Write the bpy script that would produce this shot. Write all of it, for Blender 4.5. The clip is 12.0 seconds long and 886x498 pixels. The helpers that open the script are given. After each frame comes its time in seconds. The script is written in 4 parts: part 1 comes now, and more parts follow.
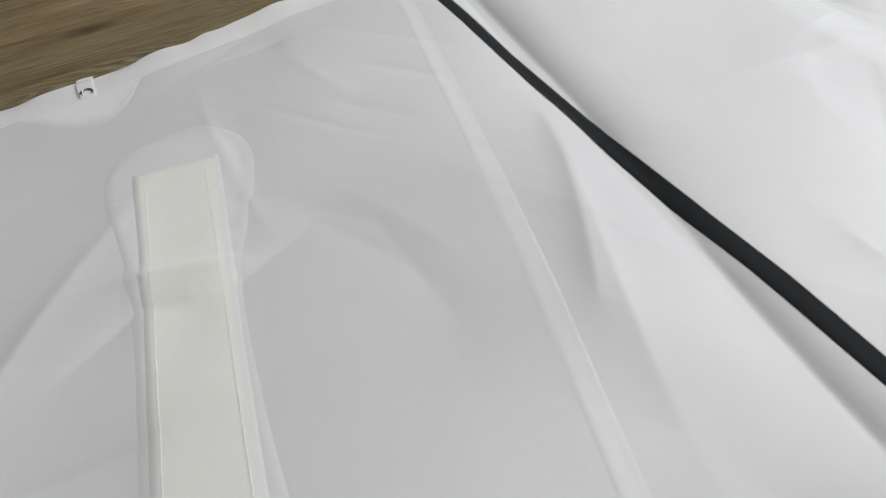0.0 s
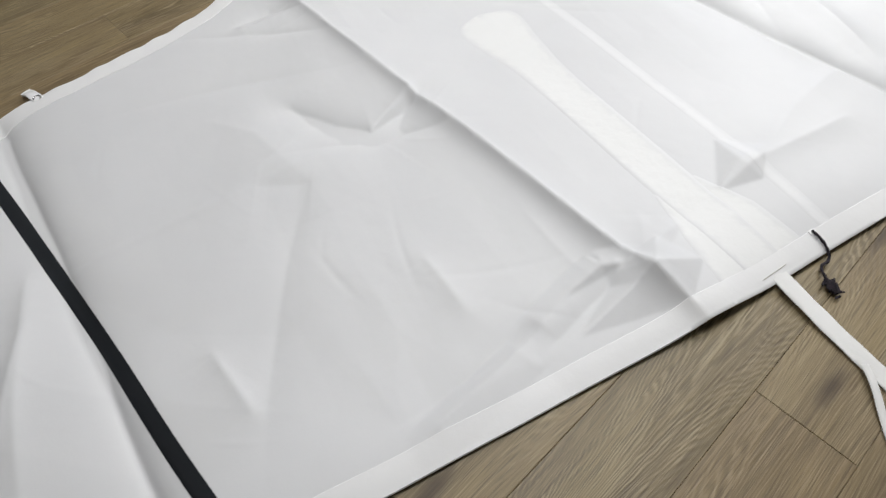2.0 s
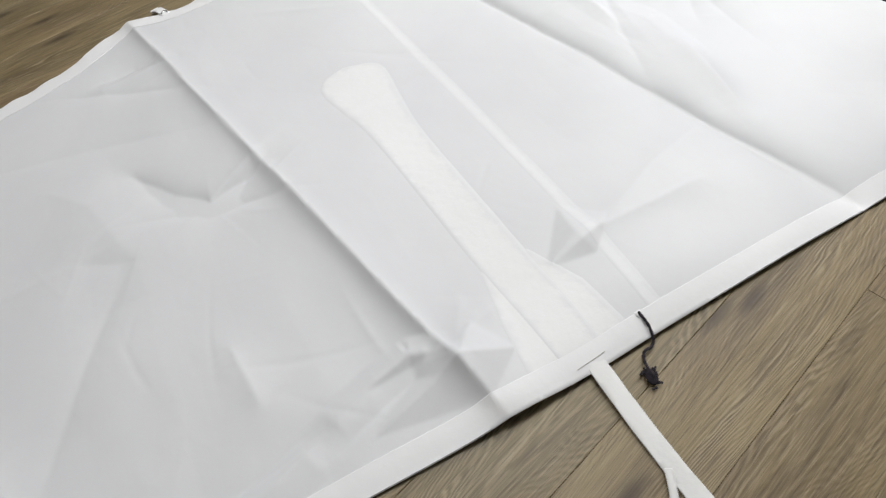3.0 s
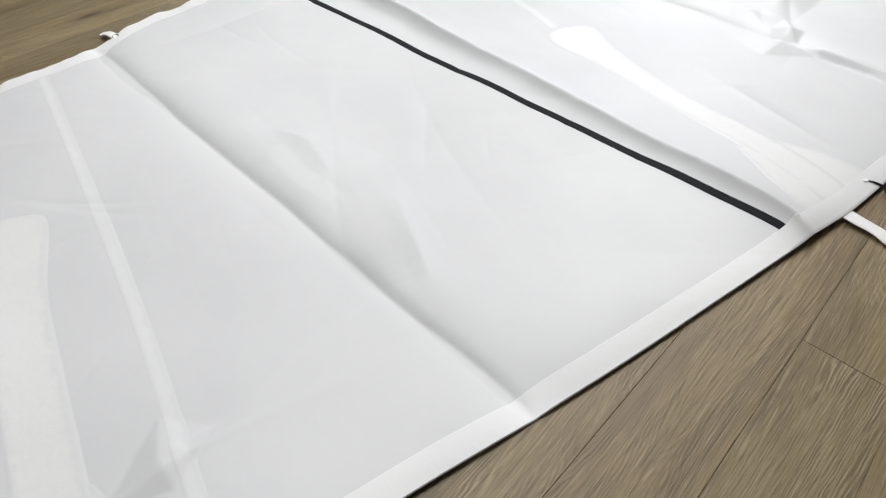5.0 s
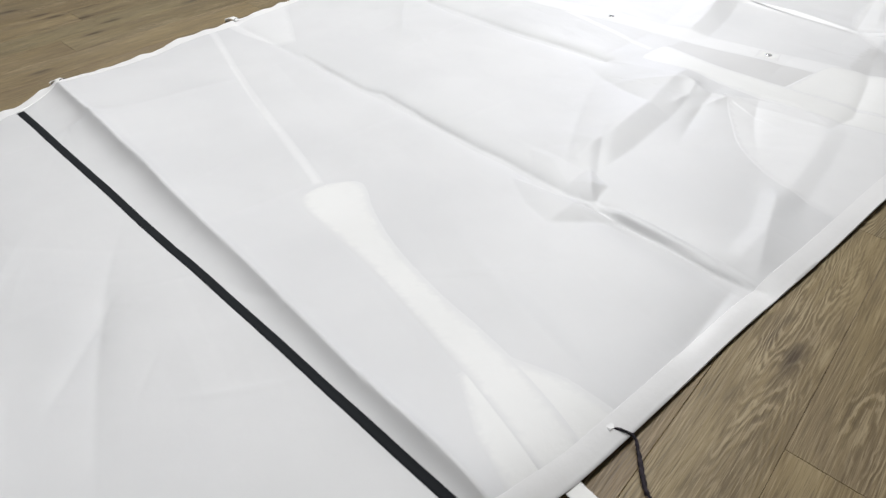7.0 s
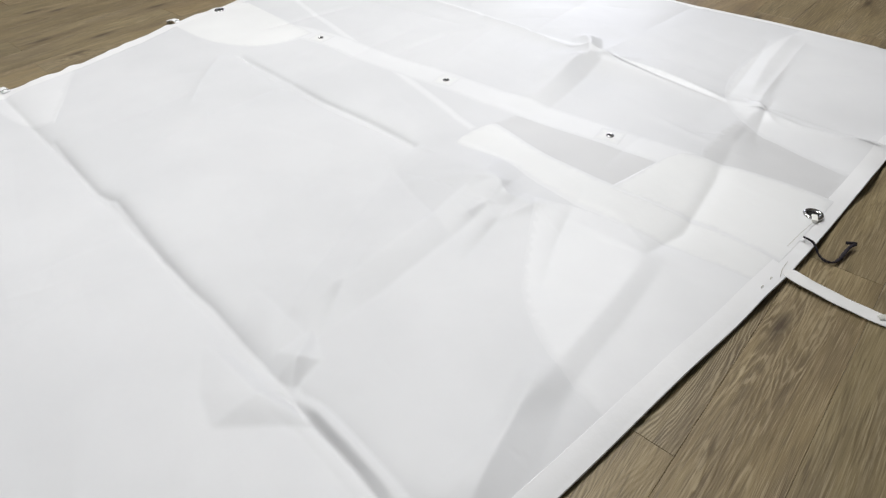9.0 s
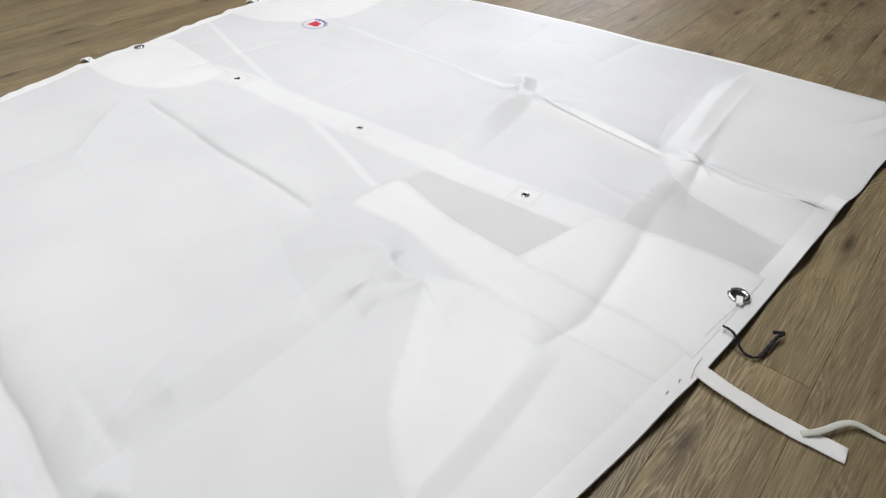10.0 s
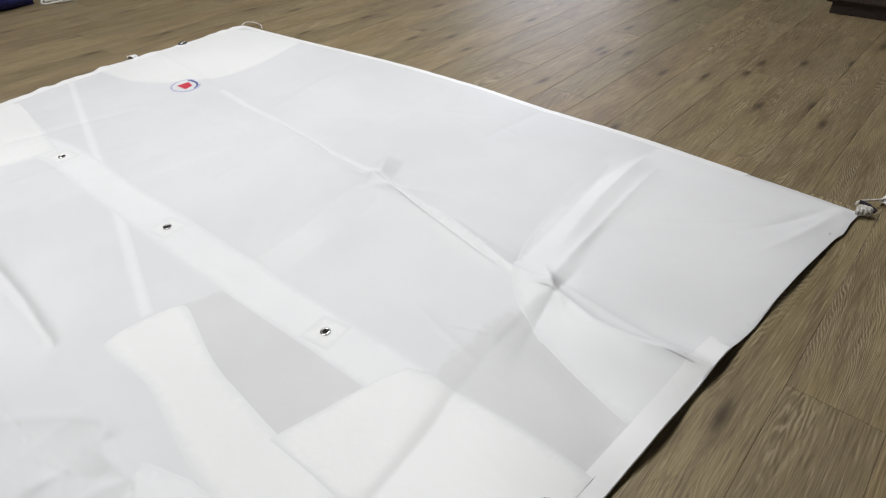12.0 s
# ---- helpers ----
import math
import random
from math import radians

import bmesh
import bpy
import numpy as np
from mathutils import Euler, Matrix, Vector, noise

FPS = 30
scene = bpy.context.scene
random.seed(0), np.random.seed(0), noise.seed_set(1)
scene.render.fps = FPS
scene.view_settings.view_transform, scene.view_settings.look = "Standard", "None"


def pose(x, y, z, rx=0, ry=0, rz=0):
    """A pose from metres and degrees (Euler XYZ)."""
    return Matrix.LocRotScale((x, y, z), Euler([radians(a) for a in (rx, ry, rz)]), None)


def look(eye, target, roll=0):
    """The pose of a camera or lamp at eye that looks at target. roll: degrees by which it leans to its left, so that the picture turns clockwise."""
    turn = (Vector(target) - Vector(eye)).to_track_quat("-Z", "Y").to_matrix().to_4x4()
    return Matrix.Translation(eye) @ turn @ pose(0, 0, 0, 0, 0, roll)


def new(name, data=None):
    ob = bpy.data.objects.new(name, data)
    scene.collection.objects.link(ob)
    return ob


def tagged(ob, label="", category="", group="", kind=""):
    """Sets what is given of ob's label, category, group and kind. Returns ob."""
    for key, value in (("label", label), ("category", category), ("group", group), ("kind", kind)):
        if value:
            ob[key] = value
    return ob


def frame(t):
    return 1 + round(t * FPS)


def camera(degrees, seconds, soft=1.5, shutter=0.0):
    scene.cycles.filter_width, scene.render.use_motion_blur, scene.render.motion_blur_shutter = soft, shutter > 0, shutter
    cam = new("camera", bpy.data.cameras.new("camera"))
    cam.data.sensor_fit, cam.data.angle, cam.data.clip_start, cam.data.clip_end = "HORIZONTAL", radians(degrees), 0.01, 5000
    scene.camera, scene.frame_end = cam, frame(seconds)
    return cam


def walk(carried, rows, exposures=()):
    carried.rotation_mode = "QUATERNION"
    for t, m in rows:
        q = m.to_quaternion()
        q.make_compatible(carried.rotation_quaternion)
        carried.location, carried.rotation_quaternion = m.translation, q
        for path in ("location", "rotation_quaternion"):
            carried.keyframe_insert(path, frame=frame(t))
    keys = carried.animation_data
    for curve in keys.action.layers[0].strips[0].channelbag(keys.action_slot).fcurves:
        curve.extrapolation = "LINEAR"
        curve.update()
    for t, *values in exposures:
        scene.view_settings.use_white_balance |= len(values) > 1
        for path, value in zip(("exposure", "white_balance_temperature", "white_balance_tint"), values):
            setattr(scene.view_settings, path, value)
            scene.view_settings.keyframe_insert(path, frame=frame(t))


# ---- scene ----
cam = camera(74.0, 12.0, soft=1.25, shutter=0.15)
# seconds, place, yaw, pitch, roll
PATH = [
    (0.0, -1.376, -0.011, 0.634, -19.43, -52.51, 0.31),
    (0.5, -1.219, -0.275, 0.839, -25.23, -52.64, -1.33),
    (0.8, -1.062, -0.336, 0.939, -27.53, -54.70, -0.17),
    (1.0, -0.964, -0.339, 0.978, -28.23, -55.43, 0.94),
    (1.5, -0.770, -0.360, 0.981, -30.52, -54.62, 1.68),
    (2.0, -0.565, -0.368, 0.991, -31.53, -54.27, 2.06),
    (2.5, -0.337, -0.385, 1.006, -31.58, -54.61, 3.01),
    (3.0, -0.138, -0.433, 1.021, -31.72, -54.24, 3.60),
    (3.2, -0.055, -0.463, 1.018, -31.78, -53.99, 4.17),
    (4.8, 0.503, -0.513, 0.954, -34.05, -47.20, 0.82),
    (5.0, 0.594, -0.516, 0.954, -34.12, -46.55, 0.83),
    (5.5, 0.796, -0.516, 0.989, -34.58, -45.51, 0.93),
    (6.0, 1.016, -0.511, 0.991, -34.56, -43.96, 0.94),
    (6.5, 1.227, -0.495, 0.981, -35.00, -42.04, 0.92),
    (7.0, 1.454, -0.487, 0.984, -35.58, -41.17, 0.81),
    (7.2, 1.555, -0.483, 0.976, -35.76, -40.93, 1.29),
    (8.8, 2.280, -0.457, 1.023, -36.50, -41.68, 1.67),
    (9.0, 2.375, -0.437, 1.010, -36.55, -41.26, 1.52),
    (9.5, 2.575, -0.412, 1.000, -36.70, -40.31, 1.53),
    (10.0, 2.771, -0.407, 0.997, -36.68, -39.83, 1.74),
    (10.5, 2.952, -0.419, 0.997, -36.62, -39.26, 1.78),
    (11.0, 3.132, -0.420, 1.003, -36.40, -38.48, 1.84),
    (11.5, 3.296, -0.392, 0.989, -36.32, -37.80, 1.81),
    (12.0, 3.459, -0.345, 0.975, -36.19, -37.49, 1.90),
]
EXPOSURES = [(0.0, 0.08), (1.5, 0.04), (3.0, -0.06), (4.8, -0.15), (6.0, -0.27), (7.2, -0.37), (9.0, -0.46), (12.0, -0.58)]
walk(cam, [(t, pose(x, y, z, 90 + pitch, roll, yaw)) for t, x, y, z, yaw, pitch, roll in PATH], EXPOSURES)

# ---- light ----
GRAIN = 11.78                     # degrees by which the room and its boards are turned from the sail's long edge
ROOM = pose(0, 0, 0, 0, 0, GRAIN)
U0, U1, V0, V1, TALL = -4.6, 10.6, -3.1, 5.3, 3.4   # the room, along and across the boards

world = bpy.data.worlds.new("world")
scene.world = world
world.use_nodes = True
world.node_tree.nodes["Background"].inputs["Color"].default_value = (0.75, 0.85, 1.0, 1)
world.node_tree.nodes["Background"].inputs["Strength"].default_value = 0.6


def area_lamp(name, m, sx, sy, watts, colour):
    lamp = bpy.data.lights.new(name, "AREA")
    lamp.shape, lamp.size, lamp.size_y, lamp.energy, lamp.color = "RECTANGLE", sx, sy, watts, colour
    ob = new(name, lamp)
    ob.matrix_world = m
    return ob


WINDOW_V, WINDOW_W, WINDOW_Z0, WINDOW_Z1 = 3.7, 2.4, 0.9, 2.3
area_lamp("window_light", ROOM @ look((U1 - 0.02, WINDOW_V, 1.55), (U1 - 2, WINDOW_V, 1.50)), WINDOW_W, WINDOW_Z1 - WINDOW_Z0, 92, (0.82, 0.84, 1.0))
PANELS = [(5.3, 0.9, 121), (3.2, 0.75, 68), (0.9, 0.6, 54), (-1.4, 0.65, 19), (3.0, 3.9, 56)]   # unseen ceiling panels, added to light the sail and floor: along, across, watts
for pu, pv, watts in PANELS:
    area_lamp("added_panel_light", ROOM @ look((pu, pv, TALL - 0.07), (pu, pv + 0.001, 0)), 1.15, 0.55, watts, (0.975, 0.98, 0.985))


# ---- materials ----
def material(name, colour=(0.8, 0.8, 0.8), rough=0.6, metal=0.0):
    m = bpy.data.materials.new(name)
    m.use_nodes = True
    b = m.node_tree.nodes["Principled BSDF"]
    b.inputs["Base Color"].default_value = (*colour, 1)
    b.inputs["Roughness"].default_value = rough
    b.inputs["Metallic"].default_value = metal
    return m, m.node_tree.nodes, m.node_tree.links, b


def ramp(nodes, links, source, stops):
    r = nodes.new("ShaderNodeValToRGB")
    el = r.color_ramp.elements
    while len(el) < len(stops):
        el.new(0.5)
    for e, (at, c) in zip(el, stops):
        e.position, e.color = at, (*c, 1)
    links.new(source, r.inputs["Fac"])
    return r.outputs["Color"]


def noise_node(nodes, links, vector, scale, detail=3.0, rough=0.5, distort=0.0):
    n = nodes.new("ShaderNodeTexNoise")
    n.inputs["Scale"].default_value = scale
    n.inputs["Detail"].default_value = detail
    n.inputs["Roughness"].default_value = rough
    n.inputs["Distortion"].default_value = distort
    links.new(vector, n.inputs["Vector"])
    return n.outputs["Fac"]


def mix_colour(nodes, links, fac, a, b, mode="MIX"):
    m = nodes.new("ShaderNodeMix")
    m.data_type, m.blend_type = "RGBA", mode
    for value, socket in ((fac, m.inputs[0]), (a, m.inputs[6]), (b, m.inputs[7])):
        if isinstance(value, (int, float)):
            socket.default_value = value
        elif isinstance(value, tuple):
            socket.default_value = (*value, 1)
        else:
            links.new(value, socket)
    return m.outputs[2]


def scaled(nodes, links, vector, sx, sy, sz):
    m = nodes.new("ShaderNodeMapping")
    m.inputs["Scale"].default_value = (sx, sy, sz)
    links.new(vector, m.inputs["Vector"])
    return m.outputs["Vector"]


def bump(nodes, links, bsdf, height, strength, distance, chain=None):
    b = nodes.new("ShaderNodeBump")
    b.inputs["Strength"].default_value = strength
    b.inputs["Distance"].default_value = distance
    links.new(height, b.inputs["Height"])
    if chain:
        links.new(chain, b.inputs["Normal"])
    links.new(b.outputs["Normal"], bsdf.inputs["Normal"])
    return b.outputs["Normal"]


def scaled_value(nodes, links, source, by):
    m = nodes.new("ShaderNodeMath")
    m.operation = "MULTIPLY"
    m.inputs[1].default_value = by
    links.new(source, m.inputs[0])
    return m.outputs[0]


def cloth_material(name, light, dark, rough=0.50, creased=0.06):
    """Resin-filled woven sailcloth: faint cloudy tone that differs at random, crinkle relief and a fine weave."""
    m, nodes, links, b = material(name, light, rough)
    co = nodes.new("ShaderNodeTexCoord").outputs["Object"]
    cloud = noise_node(nodes, links, co, 2.2, 4.0, 0.55)
    col = ramp(nodes, links, cloud, [(0.36, dark), (0.62, light)])
    rim = nodes.new("ShaderNodeAttribute")
    rim.attribute_name = "rim_blend"
    col = mix_colour(nodes, links, scaled_value(nodes, links, rim.outputs["Fac"], 0.75), col, (0.69, 0.693, 0.702))
    links.new(col, b.inputs["Base Color"])
    crinkle = noise_node(nodes, links, co, 5.5, 3.0, 0.5)
    first = bump(nodes, links, b, crinkle, 0.16, 0.012)
    pucker = bump(nodes, links, b, noise_node(nodes, links, co, 38.0, 3.0, 0.6), creased, 0.004, first)
    weave = noise_node(nodes, links, scaled(nodes, links, co, 300, 300, 1), 1.0, 2.0)
    bump(nodes, links, b, weave, 0.08, 0.001, pucker)
    b.inputs["Specular IOR Level"].default_value = 0.6
    return m


# greyer sailcloth colour that paints in floor show-through and shade
FLOOR_TINT = cloth_material("floor_tinted_sailcloth", (0.640, 0.640, 0.642), (0.595, 0.595, 0.598))
CLOTH = cloth_material("sailcloth", (0.70, 0.703, 0.712), (0.66, 0.664, 0.674))
LAYERED = cloth_material("layered_sailcloth", (0.775, 0.778, 0.784), (0.735, 0.738, 0.746))
TAPE = cloth_material("hem_sailcloth", (0.85, 0.85, 0.85), (0.805, 0.805, 0.808), creased=0.12)
CREAM = cloth_material("webbing_cloth", (0.87, 0.87, 0.83), (0.83, 0.83, 0.79), creased=0.14)
POCKET = cloth_material("pocket_sailcloth", (0.800, 0.803, 0.797), (0.760, 0.763, 0.757), creased=0.17)
CREASED = cloth_material("ribbon_cloth", (0.85, 0.845, 0.83), (0.72, 0.715, 0.70), 0.7, creased=0.25)
GREYED = cloth_material("worn_tape", (0.60, 0.60, 0.55), (0.50, 0.50, 0.45), 0.75)
BLACK, _, _, black_bsdf = material("stripe_black", (0.014, 0.016, 0.019), 0.7)
black_bsdf.inputs["Specular IOR Level"].default_value = 0.15
THREAD, *_ = material("white_thread", (0.80, 0.795, 0.77), 0.8)
METAL, *_ = material("nickel", (0.62, 0.62, 0.63), 0.22, 1.0)
INSIDE, *_ = material("hole_black", (0.012, 0.012, 0.012), 0.95)
RED, *_ = material("print_red", (0.55, 0.035, 0.06), 0.6)
NAVY, *_ = material("print_navy", (0.09, 0.11, 0.28), 0.6)
PALE_PRINT, *_ = material("print_pale_blue", (0.42, 0.43, 0.58), 0.6)


def cord_material(name, light, dark, rough):
    m, nodes, links, b = material(name, light, rough)
    co = nodes.new("ShaderNodeTexCoord").outputs["Object"]
    col = ramp(nodes, links, noise_node(nodes, links, co, 90.0, 3.0), [(0.35, dark), (0.65, light)])
    links.new(col, b.inputs["Base Color"])
    bump(nodes, links, b, noise_node(nodes, links, co, 400.0, 2.0), 0.5, 0.002)
    return m


DARK_CORD = cord_material("dark_cord", (0.030, 0.022, 0.030), (0.008, 0.006, 0.010), 0.9)
PALE_CORD = cord_material("pale_cord", (0.62, 0.60, 0.54), (0.42, 0.40, 0.34), 0.85)
ROPE = cord_material("white_rope", (0.74, 0.72, 0.68), (0.45, 0.43, 0.39), 0.85)


def wood_material():
    """Brushed oak-look vinyl boards: long fibres, pale arched figure, dark knots; each board shifted by its own random number."""
    m, nodes, links, b = material("oak_board", (0.2, 0.16, 0.1), 0.5)
    co = nodes.new("ShaderNodeTexCoord").outputs["Object"]
    info = nodes.new("ShaderNodeObjectInfo")
    isl = nodes.new("ShaderNodeNewGeometry")
    rnd = nodes.new("ShaderNodeMath")
    rnd.operation = "ADD"
    links.new(info.outputs["Random"], rnd.inputs[0])
    links.new(isl.outputs["Random Per Island"], rnd.inputs[1])
    shift = nodes.new("ShaderNodeVectorMath")
    shift.operation = "MULTIPLY_ADD"
    comb = nodes.new("ShaderNodeCombineXYZ")
    for s in comb.inputs:
        links.new(rnd.outputs[0], s)
    links.new(comb.outputs[0], shift.inputs[0])
    shift.inputs[1].default_value = (37.0, 11.3, 5.0)
    links.new(co, shift.inputs[2])
    p = shift.outputs[0]
    def calc(op, one, two):
        n = nodes.new("ShaderNodeMath")
        n.operation = op
        for value, socket in ((one, n.inputs[0]), (two, n.inputs[1])):
            if isinstance(value, (int, float)):
                socket.default_value = value
            else:
                links.new(value, socket)
        return n.outputs[0]

    def grey(source, lo, hi, top=1.0, bottom=0.0):
        return ramp(nodes, links, source, [(lo, (bottom,) * 3), (hi, (top,) * 3)])

    xyz = nodes.new("ShaderNodeSeparateXYZ")
    links.new(p, xyz.inputs[0])
    broad = noise_node(nodes, links, scaled(nodes, links, p, 1.5, 9.0, 1), 1.0, 4.0, 0.55, 0.5)
    smear = noise_node(nodes, links, scaled(nodes, links, p, 4.0, 26.0, 1), 1.0, 3.0, 0.5, 0.3)
    fibre = noise_node(nodes, links, scaled(nodes, links, p, 9.0, 420.0, 1), 1.0, 2.0, 0.6)
    # growth rings: near-parallel lines that bend into arches
    figure = noise_node(nodes, links, scaled(nodes, links, p, 0.75, 4.2, 1), 1.0, 1.0, 0.4, 0.3)
    ripple = noise_node(nodes, links, scaled(nodes, links, p, 16.0, 70.0, 1), 1.0, 2.0)
    crowd = noise_node(nodes, links, scaled(nodes, links, p, 1.1, 19.0, 1), 1.0, 2.0)
    phase = calc("ADD", calc("ADD", calc("MULTIPLY", crowd, 46.0), calc("ADD", calc("MULTIPLY", xyz.outputs[1], 980.0), calc("MULTIPLY", figure, 540.0))), calc("MULTIPLY", ripple, 11.0))
    ring = calc("ADD", calc("MULTIPLY", calc("SINE", phase, 0.0), 0.5), 0.5)
    base = ramp(nodes, links, broad, [(0.28, (0.140, 0.107, 0.056)), (0.5, (0.206, 0.162, 0.086)), (0.74, (0.268, 0.217, 0.121))])
    col = mix_colour(nodes, links, grey(smear, 0.46, 0.66, 0.45), base, (0.122, 0.093, 0.056))
    hue = noise_node(nodes, links, scaled(nodes, links, p, 2.3, 6.0, 1), 1.0, 2.0, 0.5, 0.4)
    col = mix_colour(nodes, links, grey(hue, 0.50, 0.66, 0.55), col, (0.172, 0.134, 0.082))
    zone = grey(noise_node(nodes, links, scaled(nodes, links, p, 1.6, 9.0, 3), 1.0, 2.0, 0.5, 0.3), 0.50, 0.64)
    breaks = grey(noise_node(nodes, links, scaled(nodes, links, p, 6.0, 55.0, 1), 1.0, 2.0), 0.30, 0.56)
    pale = calc("MULTIPLY", calc("MULTIPLY", grey(ring, 0.55, 0.92, 0.50), zone), breaks)
    col = mix_colour(nodes, links, pale, col, (0.430, 0.370, 0.250))
    dark = calc("MULTIPLY", calc("MULTIPLY", grey(ring, 0.04, 0.46, 0.0, 0.52), zone), breaks)
    col = mix_colour(nodes, links, dark, col, (0.082, 0.060, 0.036))
    col = mix_colour(nodes, links, grey(fibre, 0.52, 0.70, 0.34), col, (0.330, 0.272, 0.172))
    col = mix_colour(nodes, links, grey(fibre, 0.30, 0.46, 0.0, 0.40), col, (0.080, 0.058, 0.034))
    # brushed pores: short pale and dark lines that follow the figure a little
    flow = nodes.new("ShaderNodeCombineXYZ")
    links.new(calc("MULTIPLY", xyz.outputs[0], 9.0), flow.inputs[0])
    links.new(calc("ADD", calc("MULTIPLY", xyz.outputs[1], 270.0), calc("MULTIPLY", figure, 34.0)), flow.inputs[1])
    streak = noise_node(nodes, links, flow.outputs[0], 1.0, 3.0, 0.6, 0.4)
    col = mix_colour(nodes, links, grey(streak, 0.54, 0.68, 0.42), col, (0.400, 0.338, 0.222))
    col = mix_colour(nodes, links, grey(streak, 0.33, 0.46, 0.0, 0.55), col, (0.072, 0.050, 0.028))
    # knots: small, drawn out along the board, only here and there
    vor = nodes.new("ShaderNodeTexVoronoi")
    vor.voronoi_dimensions = "2D"
    vor.inputs["Scale"].default_value = 1.0
    links.new(scaled(nodes, links, p, 1.6, 5.6, 1), vor.inputs["Vector"])
    some = nodes.new("ShaderNodeSeparateColor")
    links.new(vor.outputs["Color"], some.inputs[0])
    ragged = calc("ADD", vor.outputs["Distance"], calc("MULTIPLY", noise_node(nodes, links, p, 60.0, 2.0), 0.03))
    knot = calc("MULTIPLY", grey(ragged, 0.035, 0.115, 0.0, 0.72), grey(some.outputs[0], 0.40, 0.45))
    halo = calc("MULTIPLY", grey(ragged, 0.05, 0.24, 0.0, 0.36), grey(some.outputs[0], 0.40, 0.45))
    col = mix_colour(nodes, links, halo, col, (0.085, 0.060, 0.036))
    col = mix_colour(nodes, links, knot, col, (0.038, 0.026, 0.016))
    tone = ramp(nodes, links, rnd.outputs[0], [(0.0, (0.92, 0.92, 0.92)), (0.35, (1.10, 1.02, 0.99)), (0.7, (1.03, 1.03, 1.00)), (1.0, (1.16, 1.11, 1.06)), ])
    col = mix_colour(nodes, links, 1.0, col, tone, "MULTIPLY")
    links.new(col, b.inputs["Base Color"])
    rr = nodes.new("ShaderNodeMapRange")
    rr.inputs[3].default_value, rr.inputs[4].default_value = 0.40, 0.56
    links.new(fibre, rr.inputs[0])
    links.new(rr.outputs[0], b.inputs["Roughness"])
    one = bump(nodes, links, b, fibre, 0.18, 0.0015)
    bump(nodes, links, b, ring, 0.10, 0.002, one)
    return m


WOOD = wood_material()
# dark greys for the unseen walls and ceiling, chosen to cut bounced light
PLASTER, pn, pl, pb = material("wall_paint", (0.17, 0.165, 0.16), 0.9)
pco = pn.new("ShaderNodeTexCoord").outputs["Object"]
pl.new(ramp(pn, pl, noise_node(pn, pl, pco, 2.5, 5.0), [(0.3, (0.145, 0.14, 0.135)), (0.7, (0.19, 0.185, 0.18))]), pb.inputs["Base Color"])
bump(pn, pl, pb, noise_node(pn, pl, pco, 60.0, 3.0), 0.15, 0.003)
CEILING, *_ = material("ceiling_paint", (0.48, 0.48, 0.465), 0.95)
FRAME, *_ = material("white_frame", (0.75, 0.75, 0.74), 0.4)
GAP, *_ = material("board_underlay", (0.03, 0.022, 0.014), 0.95)
DARK_WOOD = cord_material("dark_cabinet_wood", (0.045, 0.028, 0.022), (0.025, 0.016, 0.013), 0.5)
BLUE_CLOTH = cord_material("blue_cloth", (0.022, 0.028, 0.20), (0.008, 0.010, 0.075), 0.75)


# ---- building helpers ----
def mesh_object(name, bm, mat, parent=None, label="", smooth=True):
    me = bpy.data.meshes.new(name)
    bm.normal_update()
    bm.to_mesh(me)
    bm.free()
    me.materials.append(mat)
    if smooth:
        me.polygons.foreach_set("use_smooth", [True] * len(me.polygons))
        me.set_sharp_from_angle(angle=radians(48))
    ob = new(name, me)
    ob.parent = parent
    if label:
        ob["label"] = label
    return ob


def part(name, bm, mat, parent, label="", smooth=True):
    return mesh_object(name, bm, mat, parent, label, smooth)


def add_box(bm, x0, y0, z0, x1, y1, z1, m=None):
    v = [bm.verts.new((x, y, z)) for x in (x0, x1) for y in (y0, y1) for z in (z0, z1)]
    for f in ((0, 1, 3, 2), (4, 6, 7, 5), (0, 4, 5, 1), (2, 3, 7, 6), (0, 2, 6, 4), (1, 5, 7, 3)):
        bm.faces.new([v[i] for i in f])
    if m:
        bmesh.ops.transform(bm, matrix=m, verts=v)
    return v


def grid_mesh(bm, P):
    """Quads over an array of points (rows, columns, 3)."""
    rows, cols = P.shape[:2]
    v = [bm.verts.new(q) for q in P.reshape(-1, 3)]
    for i in range(rows - 1):
        for j in range(cols - 1):
            a = i * cols + j
            bm.faces.new((v[a], v[a + 1], v[a + cols + 1], v[a + cols]))
    return v


def resample(points, n):
    p = np.array(points, float)
    d = np.r_[0, np.cumsum(np.hypot(*np.diff(p[:, :2], axis=0).T))]
    s = np.linspace(0, d[-1], n)
    return np.stack([np.interp(s, d, p[:, k]) for k in range(p.shape[1])], -1)


def rounded(points, turns=2):
    """Cuts the corners of a polyline."""
    p = np.array(points, float)
    for _ in range(turns):
        a, b = p[:-1], p[1:]
        mid = np.stack([a * 0.75 + b * 0.25, a * 0.25 + b * 0.75], 1).reshape(-1, p.shape[1])
        p = np.vstack([p[:1], mid, p[-1:]])
    return p


